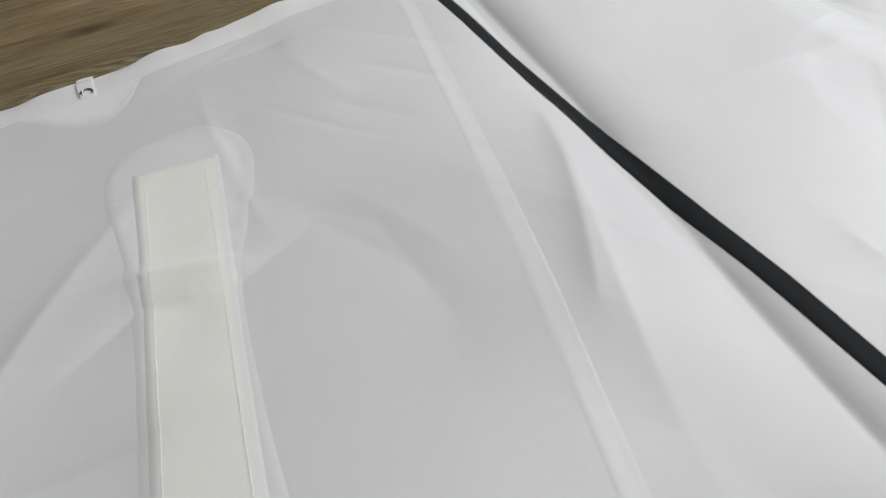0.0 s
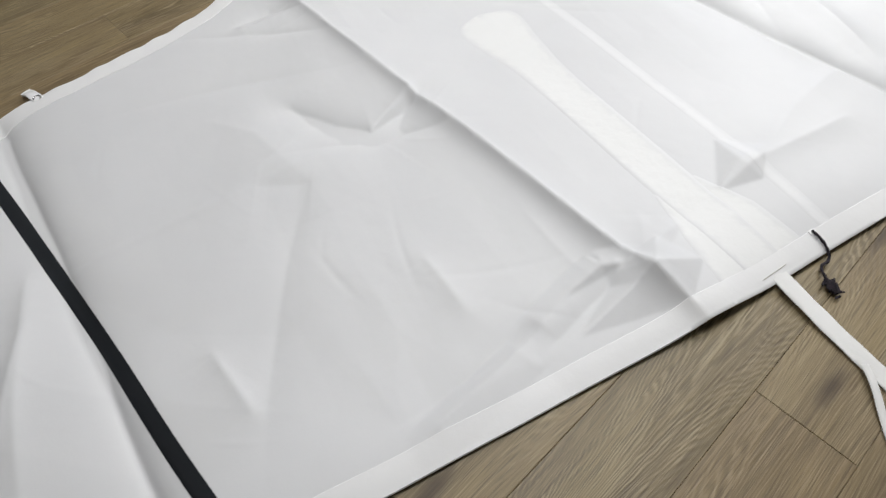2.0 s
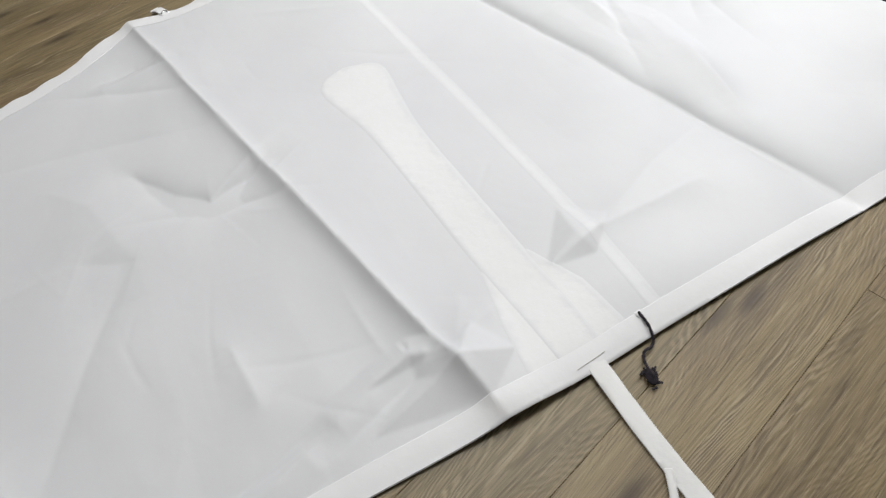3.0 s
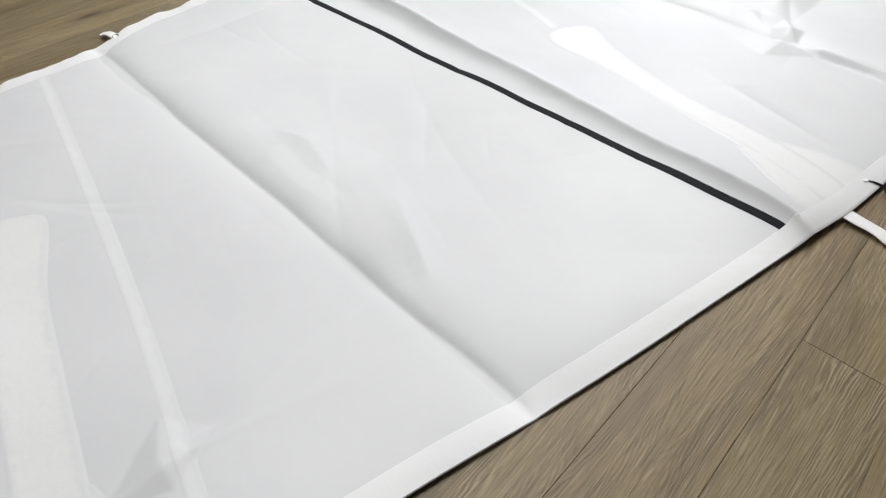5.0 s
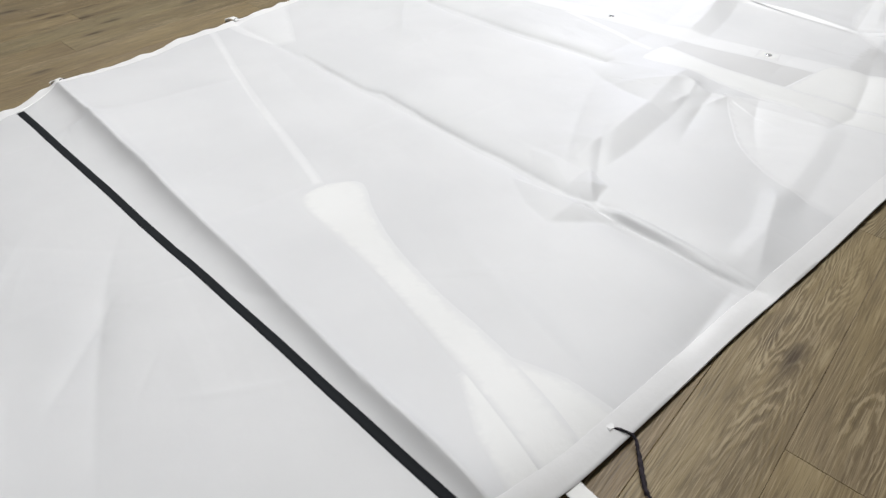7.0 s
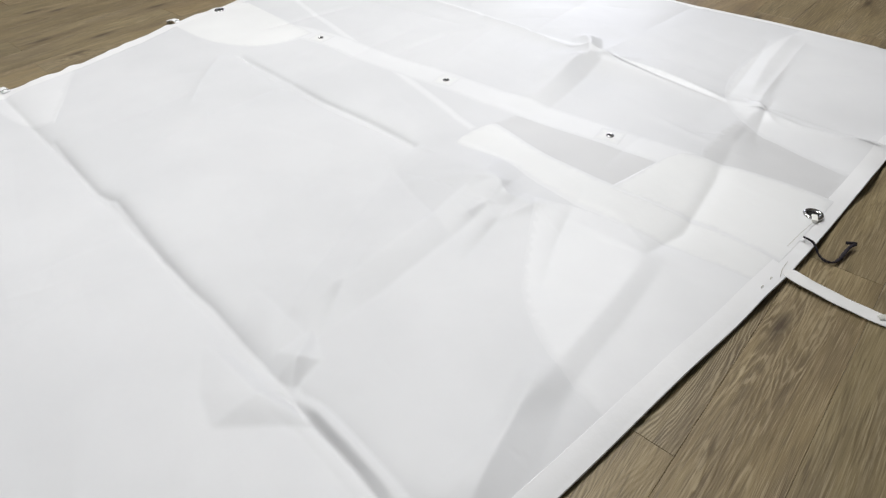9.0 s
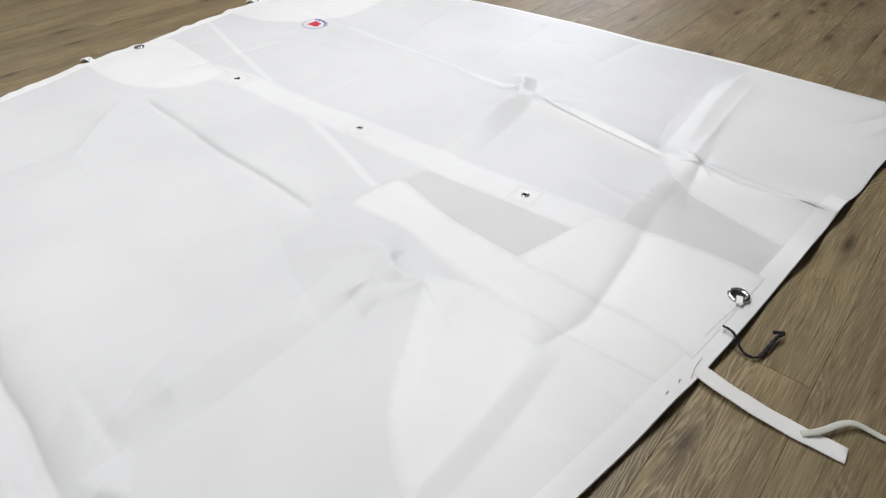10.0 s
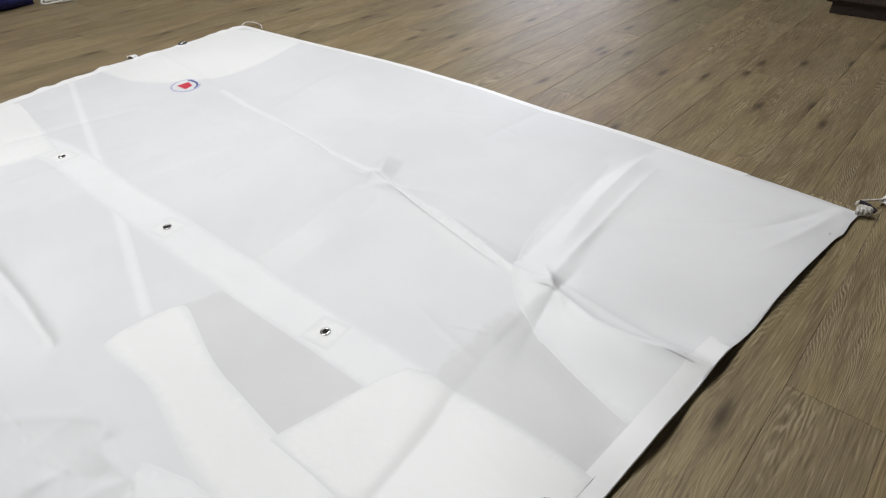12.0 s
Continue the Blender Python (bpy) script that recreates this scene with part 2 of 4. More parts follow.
def tube(bm, points, radius, sides=8, wobble=0.0, seed=1):
    """A cord along points, with a radius that may be a list."""
    p = np.array(points, float)
    rng = np.random.default_rng(seed)
    rr = np.broadcast_to(np.array(radius, float), (len(p),))
    t = np.gradient(p, axis=0)
    t /= np.linalg.norm(t, axis=1)[:, None] + 1e-9
    rings = []
    for q, d, r in zip(p, t, rr):
        side = np.cross(d, (0.0, 0.0, 1.0))
        if np.linalg.norm(side) < 0.1:
            side = np.cross(d, (1.0, 0.0, 0.0))
        side /= np.linalg.norm(side)
        up = np.cross(side, d)
        ring = []
        for k in range(sides):
            a = 2 * math.pi * k / sides
            k_r = r * (1 + wobble * rng.uniform(-1, 1))
            ring.append(bm.verts.new(q + k_r * (math.cos(a) * side + math.sin(a) * up)))
        rings.append(ring)
    for a, b in zip(rings, rings[1:]):
        for k in range(sides):
            bm.faces.new((a[k], a[(k + 1) % sides], b[(k + 1) % sides], b[k]))
    bm.faces.new(rings[0][::-1])
    bm.faces.new(rings[-1])


# ---- the sail's shape ----
LEECH = [(-4.592, 0.298), (-3.041, 0.047), (-1.906, -0.045), (-1.178, -0.056), (-1.050, -0.061), (-0.930, -0.076), (-0.840, -0.084), (-0.750, -0.092), (-0.640, -0.100),
         (-0.530, -0.111), (-0.400, -0.119), (-0.300, -0.128), (-0.170, -0.136), (-0.030, -0.148), (0.080, -0.156), (0.250, -0.166), (0.440, -0.169), (0.620, -0.176),
         (0.780, -0.181), (0.935, -0.190), (1.195, -0.200), (1.520, -0.203), (1.885, -0.209), (1.938, -0.209), (2.220, -0.188), (2.440, -0.169), (2.690, -0.158),
         (2.906, -0.145), (3.100, -0.130), (3.410, -0.112), (3.600, -0.096), (3.770, -0.080), (4.030, -0.042), (4.126, -0.034), (4.362, 0.004), (4.745, 0.046), (5.192, 0.089)]
LUFF = [(-4.593, 0.361), (-2.643, 0.739), (-1.777, 0.940), (-1.600, 1.008), (-1.520, 1.040), (-1.400, 1.085), (-1.270, 1.133), (-1.118, 1.166), (-1.045, 1.183), (-0.968, 1.203), (-0.870, 1.238), (-0.508, 1.324),
        (-0.336, 1.395), (-0.227, 1.476), (-0.161, 1.498), (-0.050, 1.476), (0.111, 1.499), (0.368, 1.577), (0.615, 1.640), (0.725, 1.696), (0.851, 1.770),
        (1.026, 1.814), (1.159, 1.868), (1.332, 1.945), (1.439, 2.037), (1.491, 2.047), (1.770, 2.109), (1.926, 2.186), (2.204, 2.271), (2.634, 2.400),
        (3.010, 2.588), (3.302, 2.661), (3.664, 2.811), (4.147, 2.936), (4.515, 3.022), (5.387, 3.256)]
FOOT = [(5.192, 0.091), (5.177, 0.231), (5.141, 0.443), (5.093, 0.786), (5.015, 1.127), (4.904, 1.775), (4.678, 2.473), (4.515, 3.022)]


def smooth_curve(points):
    p = rounded(points, 2)
    return p[:, 0], p[:, 1]


LX, LY = smooth_curve(LEECH)
UX, UY = smooth_curve(LUFF)
FX, FY = smooth_curve(FOOT)


def leech_y(x):
    return np.interp(x, LX, LY)


def luff_y(x):
    return np.interp(x, UX, UY)


def foot_x(y):
    return np.interp(y, FY, FX)


def field(x, y, scale, seed):
    """Smooth noise, about -1 to 1, from a few turned waves."""
    rng = np.random.default_rng(seed)
    out = np.zeros_like(x)
    for k in range(9):
        a, ph, f = rng.uniform(0, math.pi * 2), rng.uniform(0, math.pi * 2), rng.uniform(0.55, 1.8)
        out += np.sin((np.cos(a) * x + np.sin(a) * y) * f * math.pi * 2 / scale + ph + 1.4 * np.sin((x * np.sin(a) - y * np.cos(a)) * 2.3 / scale + ph))
    return out / 4.5


def facets(x, y, size, seed, turn=0.6, squeeze=1.7):
    """Flat triangular facets that meet in straight creases, height about -1 to 1."""
    rng = np.random.default_rng(seed)
    table = rng.uniform(-1, 1, (64, 64))
    c, s = math.cos(turn), math.sin(turn)
    bend = 0.22 * field(x, y, size * 5, seed + 1)
    u, v = (x * c + y * s) / size + bend, (-x * s + y * c) / (size * squeeze) - 0.7 * bend
    v = v + 0.5 * u
    i, j = np.floor(u).astype(int), np.floor(v).astype(int)
    a, b = u - i, v - j
    h = [[table[(i + k) % 64, (j + n) % 64] for n in (0, 1)] for k in (0, 1)]
    low = h[0][0] + a * (h[1][0] - h[0][0]) + b * (h[0][1] - h[0][0])
    high = h[1][1] + (1 - a) * (h[0][1] - h[1][1]) + (1 - b) * (h[1][0] - h[1][1])
    return np.where(a + b < 1, low, high)


# long folds across the sail: x at the leech, lean per metre, height (minus: hollow), reach before, reach after
FOLDS = [(-0.862, -0.090, -0.029, 0.080, 0.042), (0.066, -0.158, 0.024, 0.034, 0.20), (0.953, -0.184, -0.026, 0.10, 0.045), (1.741, -0.137, 0.042, 0.040, 0.22),
         (2.573, -0.150, -0.018, 0.10, 0.045), (3.433, -0.183, 0.003, 0.045, 0.10), (4.345, -0.120, 0.007, 0.05, 0.03), (-1.784, -0.076, 0.024, 0.06, 0.14)]
# folds along the sail: y at x = 0, rise per metre, height
LONG_FOLDS = [(0.682, 0.091, 0.006), (0.023, 0.095, 0.002), (1.423, 0.125, 0.006)]
# local dents and crumples: x, y, height, length, width, degrees
DENTS = [(-0.185, 0.622, -0.010, 0.16, 0.035, -20), (-0.118, 0.685, 0.009, 0.12, 0.03, 25), (0.229, 0.031, -0.004, 0.12, 0.03, 20),
         (2.836, 0.693, -0.009, 0.36, 0.06, 35), (2.700, 0.474, -0.007, 0.22, 0.05, 40), (3.173, 0.477, -0.012, 0.16, 0.05, 20),
         (3.234, 0.698, 0.008, 0.14, 0.04, -40), (3.304, 0.345, -0.007, 0.18, 0.04, 30), (3.102, 0.740, -0.008, 0.18, 0.05, 80),
         (4.228, 0.997, 0.010, 0.10, 0.03, -40),
         (4.284, 0.392, 0.014, 0.07, 0.026, 60), (4.248, 0.353, -0.010, 0.12, 0.03, 20), (4.625, 0.487, -0.002, 0.40, 0.05, 18), (4.016, 0.309, -0.003, 0.26, 0.05, 20),
         (4.334, 0.057, 0.014, 0.12, 0.03, -70), (1.312, 0.591, -0.007, 0.30, 0.06, 75), (1.103, 0.800, 0.006, 0.28, 0.06, 70), (1.019, 0.639, -0.006, 0.25, 0.05, 65),
         (-1.324, 0.490, -0.002, 0.14, 0.035, -50), (-1.261, 0.511, 0.002, 0.10, 0.03, -55), (-1.455, 0.981, -0.006, 0.14, 0.04, 35), (-1.727, 0.278, -0.012, 0.14, 0.04, 10),
         (-1.710, 0.488, 0.008, 0.22, 0.05, 60), (-1.193, 0.961, -0.003, 0.16, 0.04, -30), (-1.030, 0.356, 0.007, 0.22, 0.05, 80), (-0.561, 0.306, -0.005, 0.26, 0.06, 60),
         (-0.411, 0.987, -0.006, 0.24, 0.05, -15), (-0.277, 1.169, -0.008, 0.16, 0.03, -30), (2.223, 1.041, 0.006, 0.30, 0.06, 10), (2.100, 0.124, 0.006, 0.26, 0.06, 85),
         (3.000, 1.610, -0.006, 0.36, 0.05, 12), (3.675, 1.739, -0.005, 0.40, 0.05, 12), (3.895, 1.464, 0.005, 0.40, 0.05, 20), (4.471, 1.475, -0.006, 0.50, 0.05, 15),
         (5.032, 0.175, -0.008, 0.14, 0.02, 165), (4.996, 0.129, 0.007, 0.16, 0.02, 175)]
# sharp creases along lines: height, reach to one side and to the other, points
CREASES = [
    (-0.008, 0.05, 0.09, [(0.030, 0.016), (-0.090, 0.020), (-0.265, -0.014), (-0.479, -0.024)]),
    (0.004, 0.03, 0.06, [(0.085, 0.002), (0.149, 0.026), (0.209, 0.030)]), (0.003, 0.03, 0.05, [(0.085, 0.002), (0.130, 0.060), (0.149, 0.090)]),
    (-0.012, 0.030, 0.06, [(-0.320, 0.830), (-0.260, 0.708), (-0.189, 0.636), (-0.100, 0.660), (-0.032, 0.686)]), (0.002, 0.04, 0.06, [(-0.501, 0.877), (-0.430, 0.783), (-0.380, 0.566)]), (-0.004, 0.04, 0.08, [(-0.490, 0.623), (-0.380, 0.566)]),
    (-0.007, 0.03, 0.05, [(-0.310, 1.246), (-0.210, 1.250), (-0.123, 1.203)]), (0.0035, 0.03, 0.06, [(0.348, 0.050), (0.478, 0.070), (0.757, 0.058)]), (0.0035, 0.03, 0.05, [(0.478, 0.070), (0.700, 0.150), (0.934, 0.193)]),
    (0.004, 0.03, 0.04, [(-0.273, 0.241), (-0.266, 0.108)]), (0.005, 0.03, 0.04, [(-0.706, 0.268), (-0.682, 0.127)]),
    (-0.0055, 0.012, 0.030, [(2.330, 1.730), (2.370, 1.330), (2.412, 1.253), (2.452, 0.765), (2.480, 0.660), (2.490, 0.365)]), (-0.011, 0.010, 0.030, [(2.505, 0.335), (2.520, 0.297), (2.546, 0.104), (2.556, -0.020), (2.587, -0.125)]),
    (0.003, 0.02, 0.04, [(2.633, -0.089), (2.780, -0.020), (2.932, 0.051)]), (-0.005, 0.02, 0.04, [(2.541, -0.091), (2.420, -0.115), (2.298, -0.136)]),
    (-0.004, 0.02, 0.045, [(-1.690, 0.400), (-1.600, 0.470), (-1.540, 0.455), (-1.470, 0.480), (-1.390, 0.530)]), (0.006, 0.02, 0.05, [(-1.620, 0.520), (-1.480, 0.505)]), (-0.006, 0.02, 0.04, [(-1.450, 0.965), (-1.340, 0.990)]), (0.002, 0.03, 0.05, [(-1.340, 0.930), (-1.270, 0.800)]),
    (-0.002, 0.02, 0.03, [(-1.210, 0.860), (-1.115, 0.800)]), (-0.002, 0.04, 0.06, [(-1.420, 0.610), (-1.290, 0.510), (-1.240, 0.330)]), (-0.002, 0.03, 0.05, [(-1.280, 0.770), (-1.180, 0.700)]), (0.006, 0.03, 0.05, [(-1.070, 0.300), (-1.000, 0.520), (-0.980, 0.640)]),
    (0.008, 0.03, 0.06, [(3.165, 0.563), (3.240, 0.560), (3.314, 0.595)]), (0.007, 0.03, 0.05, [(3.319, 0.619), (3.300, 0.550), (3.330, 0.473), (3.216, 0.496)]),
    (-0.019, 0.014, 0.035, [(3.094, 1.985), (3.171, 1.420), (3.224, 1.181), (3.262, 0.960)]), (0.007, 0.04, 0.07, [(2.790, 1.705), (2.880, 1.850), (2.998, 2.009)]),
    (0.0018, 0.03, 0.05, [(3.425, 0.155), (3.480, 0.320), (3.420, 0.480)]), (-0.004, 0.02, 0.03, [(3.425, 0.155), (3.551, 0.150), (3.722, 0.206), (3.834, 0.245), (3.900, 0.280)]),
    (0.010, 0.012, 0.028, [(4.140, 1.660), (4.165, 1.420), (4.190, 1.120), (4.215, 1.010), (4.255, 0.750), (4.255, 0.520), (4.275, 0.395)]), (-0.006, 0.03, 0.04, [(4.150, 1.690), (4.181, 1.359), (4.175, 1.060)]),
    (0.010, 0.03, 0.05, [(4.160, 1.050), (4.260, 1.130), (4.299, 1.204)]),
    (-0.002, 0.05, 0.12, [(4.275, 0.395), (4.186, 0.345), (4.038, 0.325), (3.920, 0.280), (3.800, 0.215)]), (0.005, 0.020, 0.055, [(4.275, 0.395), (4.352, 0.430), (4.570, 0.490), (4.942, 0.591)]),
    (0.006, 0.016, 0.035, [(4.275, 0.395), (4.271, 0.241), (4.300, 0.120), (4.362, 0.010)]), (-0.004, 0.03, 0.05, [(4.258, 0.505), (4.352, 0.534), (4.682, 0.634), (4.852, 0.700)]),
    (0.006, 0.03, 0.06, [(1.080, 0.425), (1.012, 0.176)]), (0.007, 0.03, 0.06, [(0.964, 0.818), (1.000, 0.730), (0.995, 0.600)]), (-0.006, 0.03, 0.06, [(1.205, 0.502), (1.361, 0.722)]), (0.006, 0.03, 0.05, [(1.436, 1.628), (1.587, 1.628)]), (-0.006, 0.03, 0.05, [(2.055, 1.804), (1.987, 1.272)]),
]
CREASES += [
    (-0.004, 0.02, 0.04, [(3.293, 2.205), (3.519, 2.220), (3.750, 2.203)]), (-0.004, 0.02, 0.03, [(3.832, 2.251), (3.934, 2.004), (4.008, 1.703)]),
    (-0.004, 0.02, 0.04, [(3.561, 1.589), (3.733, 1.613), (3.931, 1.628)]), (0.004, 0.02, 0.04, [(4.202, 1.847), (4.432, 1.959), (4.643, 2.041)]),
]
# flat tilted facets: height at both ends of the crest, width, crest line (the facet falls to the left of its way)
WEDGES = [
    (0.014, 0.011, 0.045, 0.040, [(0.059, 0.006), (0.004, 0.038), (-0.070, 0.028), (-0.200, -0.005)]), (0.010, 0.007, 0.060, 0.027, [(-0.200, -0.010), (-0.460, -0.066)]),
    (0.007, 0.004, 0.060, 0.027, [(-0.115, 1.222), (-0.334, 1.214)]),
    (0.012, 0.008, 0.020, 0.050, [(2.523, 0.311), (2.546, 0.244), (2.559, 0.147), (2.568, 0.065), (2.587, -0.121)]), (0.006, 0.005, 0.080, 0.036, [(2.960, 0.062), (2.780, -0.015), (2.640, -0.040)]),
    (0.005, 0.003, 0.140, 0.063, [(1.030, 0.240), (1.078, 0.562), (0.975, 0.846)]), (0.004, 0.003, 0.120, 0.054, [(0.943, 0.454), (0.900, 0.624), (0.880, 0.988)]),
    (0.018, 0.018, 0.090, 0.22, [(3.400, 0.690), (3.200, 0.640), (3.032, 0.590), (2.810, 0.540), (2.640, 0.515)]), (0.020, 0.010, 0.085, 0.12, [(4.180, 1.085), (4.123, 1.066), (3.981, 1.010), (3.844, 0.964), (3.700, 0.925)]),
    (0.012, 0.008, 0.050, 0.08, [(4.330, 1.190), (4.240, 1.110), (4.170, 1.070)]), (0.008, 0.003, 0.070, 0.12, [(4.280, 0.395), (4.173, 0.365), (4.075, 0.345), (3.975, 0.275)]),
    (0.005, 0.004, 0.050, 0.10, [(3.400, 0.150), (3.216, 0.095), (3.017, 0.050), (2.866, 0.012)]),
    (0.008, 0.010, 0.065, 0.10, [(4.980, 0.665), (4.660, 0.580), (4.380, 0.480)]),
]
# small random handling creases
pick = random.Random(7)
# flat-sided tents where creases cross: peak, height, points round the foot
TENTS = [((2.471, 0.353), 0.025, [(2.366, 0.342), (2.532, 0.231), (2.545, 0.330), (2.432, 0.567), (2.376, 0.440)]),
         ((2.572, 0.388), 0.020, [(2.480, 0.368), (2.523, 0.326), (2.616, 0.358), (2.640, 0.450), (2.540, 0.450)]),
         ((2.582, 0.541), 0.009, [(2.490, 0.535), (2.513, 0.390), (2.610, 0.450), (2.700, 0.560), (2.570, 0.640)]),
         ((0.080, -0.024), 0.023, [(-0.124, -0.059), (0.092, -0.114), (0.180, -0.060), (0.135, 0.030), (0.020, 0.012)]),
         ((0.430, 0.084), 0.015, [(0.333, 0.050), (0.438, 0.022), (0.524, 0.092), (0.450, 0.170)])]
CRUMPLES = []
for _ in range(110):
    cx = pick.uniform(-1.9, 5.0)
    cy = pick.uniform(-0.1, 0.95 + 0.42 * (cx + 1.8))
    size = pick.choice((0.035, 0.05, 0.07, 0.10, 0.14))
    CRUMPLES.append((cx, cy, pick.choice((-1, 1)) * size * pick.uniform(0.010, 0.030), size, size * pick.uniform(0.10, 0.22), pick.uniform(0, 180)))
# places where the long edge stands off the floor: x, height, reach
LIFTS = [(0.126, 0.016, 0.09), (3.181, 0.008, 0.16), (3.509, 0.012, 0.08), (3.758, 0.010, 0.12), (4.148, 0.020, 0.10), (4.403, 0.022, 0.07), (4.791, 0.012, 0.15), (0.788, 0.004, 0.3), (1.673, 0.004, 0.25)]


def sail_z(x, y):
    x, y = np.atleast_1d(np.asarray(x, float)), np.atleast_1d(np.asarray(y, float))
    wander = 0.003 * field(x * 0 + 3.1, y, 0.5, 11)
    z = np.full_like(x, 0.020)
    for x0, lean, h, before, after in FOLDS:
        d = x - (x0 + lean * y + wander)
        reach = np.where(d < 0, before, after)
        amount = h * (0.9 + 0.1 * np.sin(y * 3.7 + x0 * 9))
        if h < 0:
            z = z - 0.28 * h * np.exp(-(d / 0.2) ** 2)
        z = z + amount * np.exp(-np.sqrt(d * d + 0.005 ** 2) / reach) + 0.34 * amount * np.exp(-np.sqrt(d * d + 0.002 ** 2) / 0.013)
    for k, (y0, rise, h) in enumerate(LONG_FOLDS):
        d = y - (y0 + rise * x + 0.012 * np.sin(x * 4 + k))
        z = z + h * np.sin(math.pi * (x + 0.9 + 0.17 * y) / 0.8 + k) * (0.7 * np.exp(-np.sqrt(d * d + 0.006 ** 2) / 0.06) + 0.3 * np.exp(-np.sqrt(d * d + 0.003 ** 2) / 0.015))
    for x0, y0, h, length, width, turn in DENTS + CRUMPLES:
        reach = 2.1 * length + 3 * width
        m = (np.abs(x - x0) < reach) & (np.abs(y - y0) < reach)
        if not m.any():
            continue
        c, s = math.cos(radians(turn)), math.sin(radians(turn))
        dx, dy = x[m] - x0, y[m] - y0
        a, b = dx * c + dy * s, -dx * s + dy * c
        b = b + 0.05 * a * a / length
        z[m] += 1.05 * h * np.exp(-(a / length) ** 2) * np.exp(-np.sqrt(b * b + 0.003 ** 2) / (0.6 * width)) * np.clip((reach - np.maximum(np.abs(dx), np.abs(dy))) / (0.3 * reach), 0, 1)
    for h, one_side, other_side, line in CREASES:
        p = np.array(line)
        far = 0.45
        m = (x > p[:, 0].min() - far) & (x < p[:, 0].max() + far) & (y > p[:, 1].min() - far) & (y < p[:, 1].max() + far)
        if not m.any():
            continue
        qx, qy = x[m], y[m]
        best, side, at = np.full(qx.shape, 9.0), np.zeros(qx.shape), np.zeros(qx.shape)
        run, total = 0.0, float(np.sum(np.hypot(*np.diff(p, axis=0).T)))
        for (ax, ay), (bx, by) in zip(p[:-1], p[1:]):
            size = math.hypot(bx - ax, by - ay)
            ux, uy = (bx - ax) / size, (by - ay) / size
            t = np.clip((qx - ax) * ux + (qy - ay) * uy, 0, size)
            d = np.hypot(qx - ax - t * ux, qy - ay - t * uy)
            closer = d < best
            best = np.where(closer, d, best)
            side = np.where(closer, (qy - ay) * ux - (qx - ax) * uy, side)
            at = np.where(closer, (run + t) / total, at)
            run += size
        turn = np.clip(side / (best + 1e-6), -1, 1) * 0.5 + 0.5
        reach = other_side + (one_side - other_side) * turn * turn * (3 - 2 * turn)
        z[m] += 1.9 * h * (0.35 + 0.65 * np.sqrt(np.clip(np.minimum(1.0, 4 * np.minimum(at + 0.03, 1.03 - at)), 0, 1))) * np.exp(-(np.sqrt(best ** 2 + 0.002 ** 2)) / reach)
    for h0, h1, width, back, line in WEDGES:
        p = np.array(line)
        m = (x > p[:, 0].min() - 0.3) & (x < p[:, 0].max() + 0.3) & (y > p[:, 1].min() - 0.3) & (y < p[:, 1].max() + 0.3)
        if not m.any():
            continue
        qx, qy = x[m], y[m]
        best, side, at, past = np.full(qx.shape, 9.0), np.zeros(qx.shape), np.zeros(qx.shape), np.zeros(qx.shape)
        run, total = 0.0, float(np.sum(np.hypot(*np.diff(p, axis=0).T)))
        for (ax, ay), (bx, by) in zip(p[:-1], p[1:]):
            size = math.hypot(bx - ax, by - ay)
            ux, uy = (bx - ax) / size, (by - ay) / size
            free = (qx - ax) * ux + (qy - ay) * uy
            t = np.clip(free, 0, size)
            d = np.hypot(qx - ax - t * ux, qy - ay - t * uy)
            closer = d < best
            best = np.where(closer, d, best)
            side = np.where(closer, (qy - ay) * ux - (qx - ax) * uy, side)
            past = np.where(closer, np.abs(free - t), past)
            at = np.where(closer, (run + t) / total, at)
            run += size
        taper = np.clip(1 - past / 0.03, 0, 1) * np.clip(np.minimum(at, 1 - at) * 5 + 0.35, 0, 1)
        reach = np.where(side > 0, width, back)
        fall = np.clip(1 - np.sqrt(best ** 2 + 0.003 ** 2) / reach, 0, 1)
        z[m] += 1.4 * (h0 + (h1 - h0) * at) * taper * fall
    rise = np.zeros_like(z)
    for (ax, ay), h, ring in TENTS:
        for (bx, by), (cx, cy) in zip(ring, ring[1:] + ring[:1]):
            det = (bx - ax) * (cy - ay) - (cx - ax) * (by - ay)
            p = ((x - ax) * (cy - ay) - (cx - ax) * (y - ay)) / det
            q = ((bx - ax) * (y - ay) - (x - ax) * (by - ay)) / det
            rise = np.maximum(rise, np.where((p >= 0) & (q >= 0), h * (1 - p - q), 0))
    z = z + rise
    pleats = field(x, y, 0.9, 21)
    patchy = np.clip(0.55 + 0.75 * field(x, y, 1.3, 41), 0.05, 1.3)
    z = z + 0.0022 * field(x, y, 0.62, 3) + 0.0026 * np.sqrt(pleats ** 2 + 0.0015) + 0.0004 * field(x, y, 0.23, 5)
    z = z + 0.0042 * patchy * facets(x, y, 0.21, 51) + 0.0011 * (1.3 - patchy) * facets(x, y, 0.085, 57, -0.5, 1.4)
    # the rim settles onto the floor
    ly, uy, fx = leech_y(x), luff_y(x), foot_x(y)
    rim = np.minimum(np.minimum(np.abs(y - ly), np.abs(uy - y)), np.abs(fx - x))
    settle = 1 - np.exp(-np.maximum(rim, 0) / 0.05)
    z = 0.005 + (z - 0.005) * (0.30 + 0.70 * settle)
    near = np.exp(-np.abs(y - ly) / 0.10)
    for x0, h, reach in LIFTS:
        z = z + h * near * np.exp(-((x - x0) / reach) ** 2)
    hem = np.exp(-np.abs(uy - y) / 0.045)
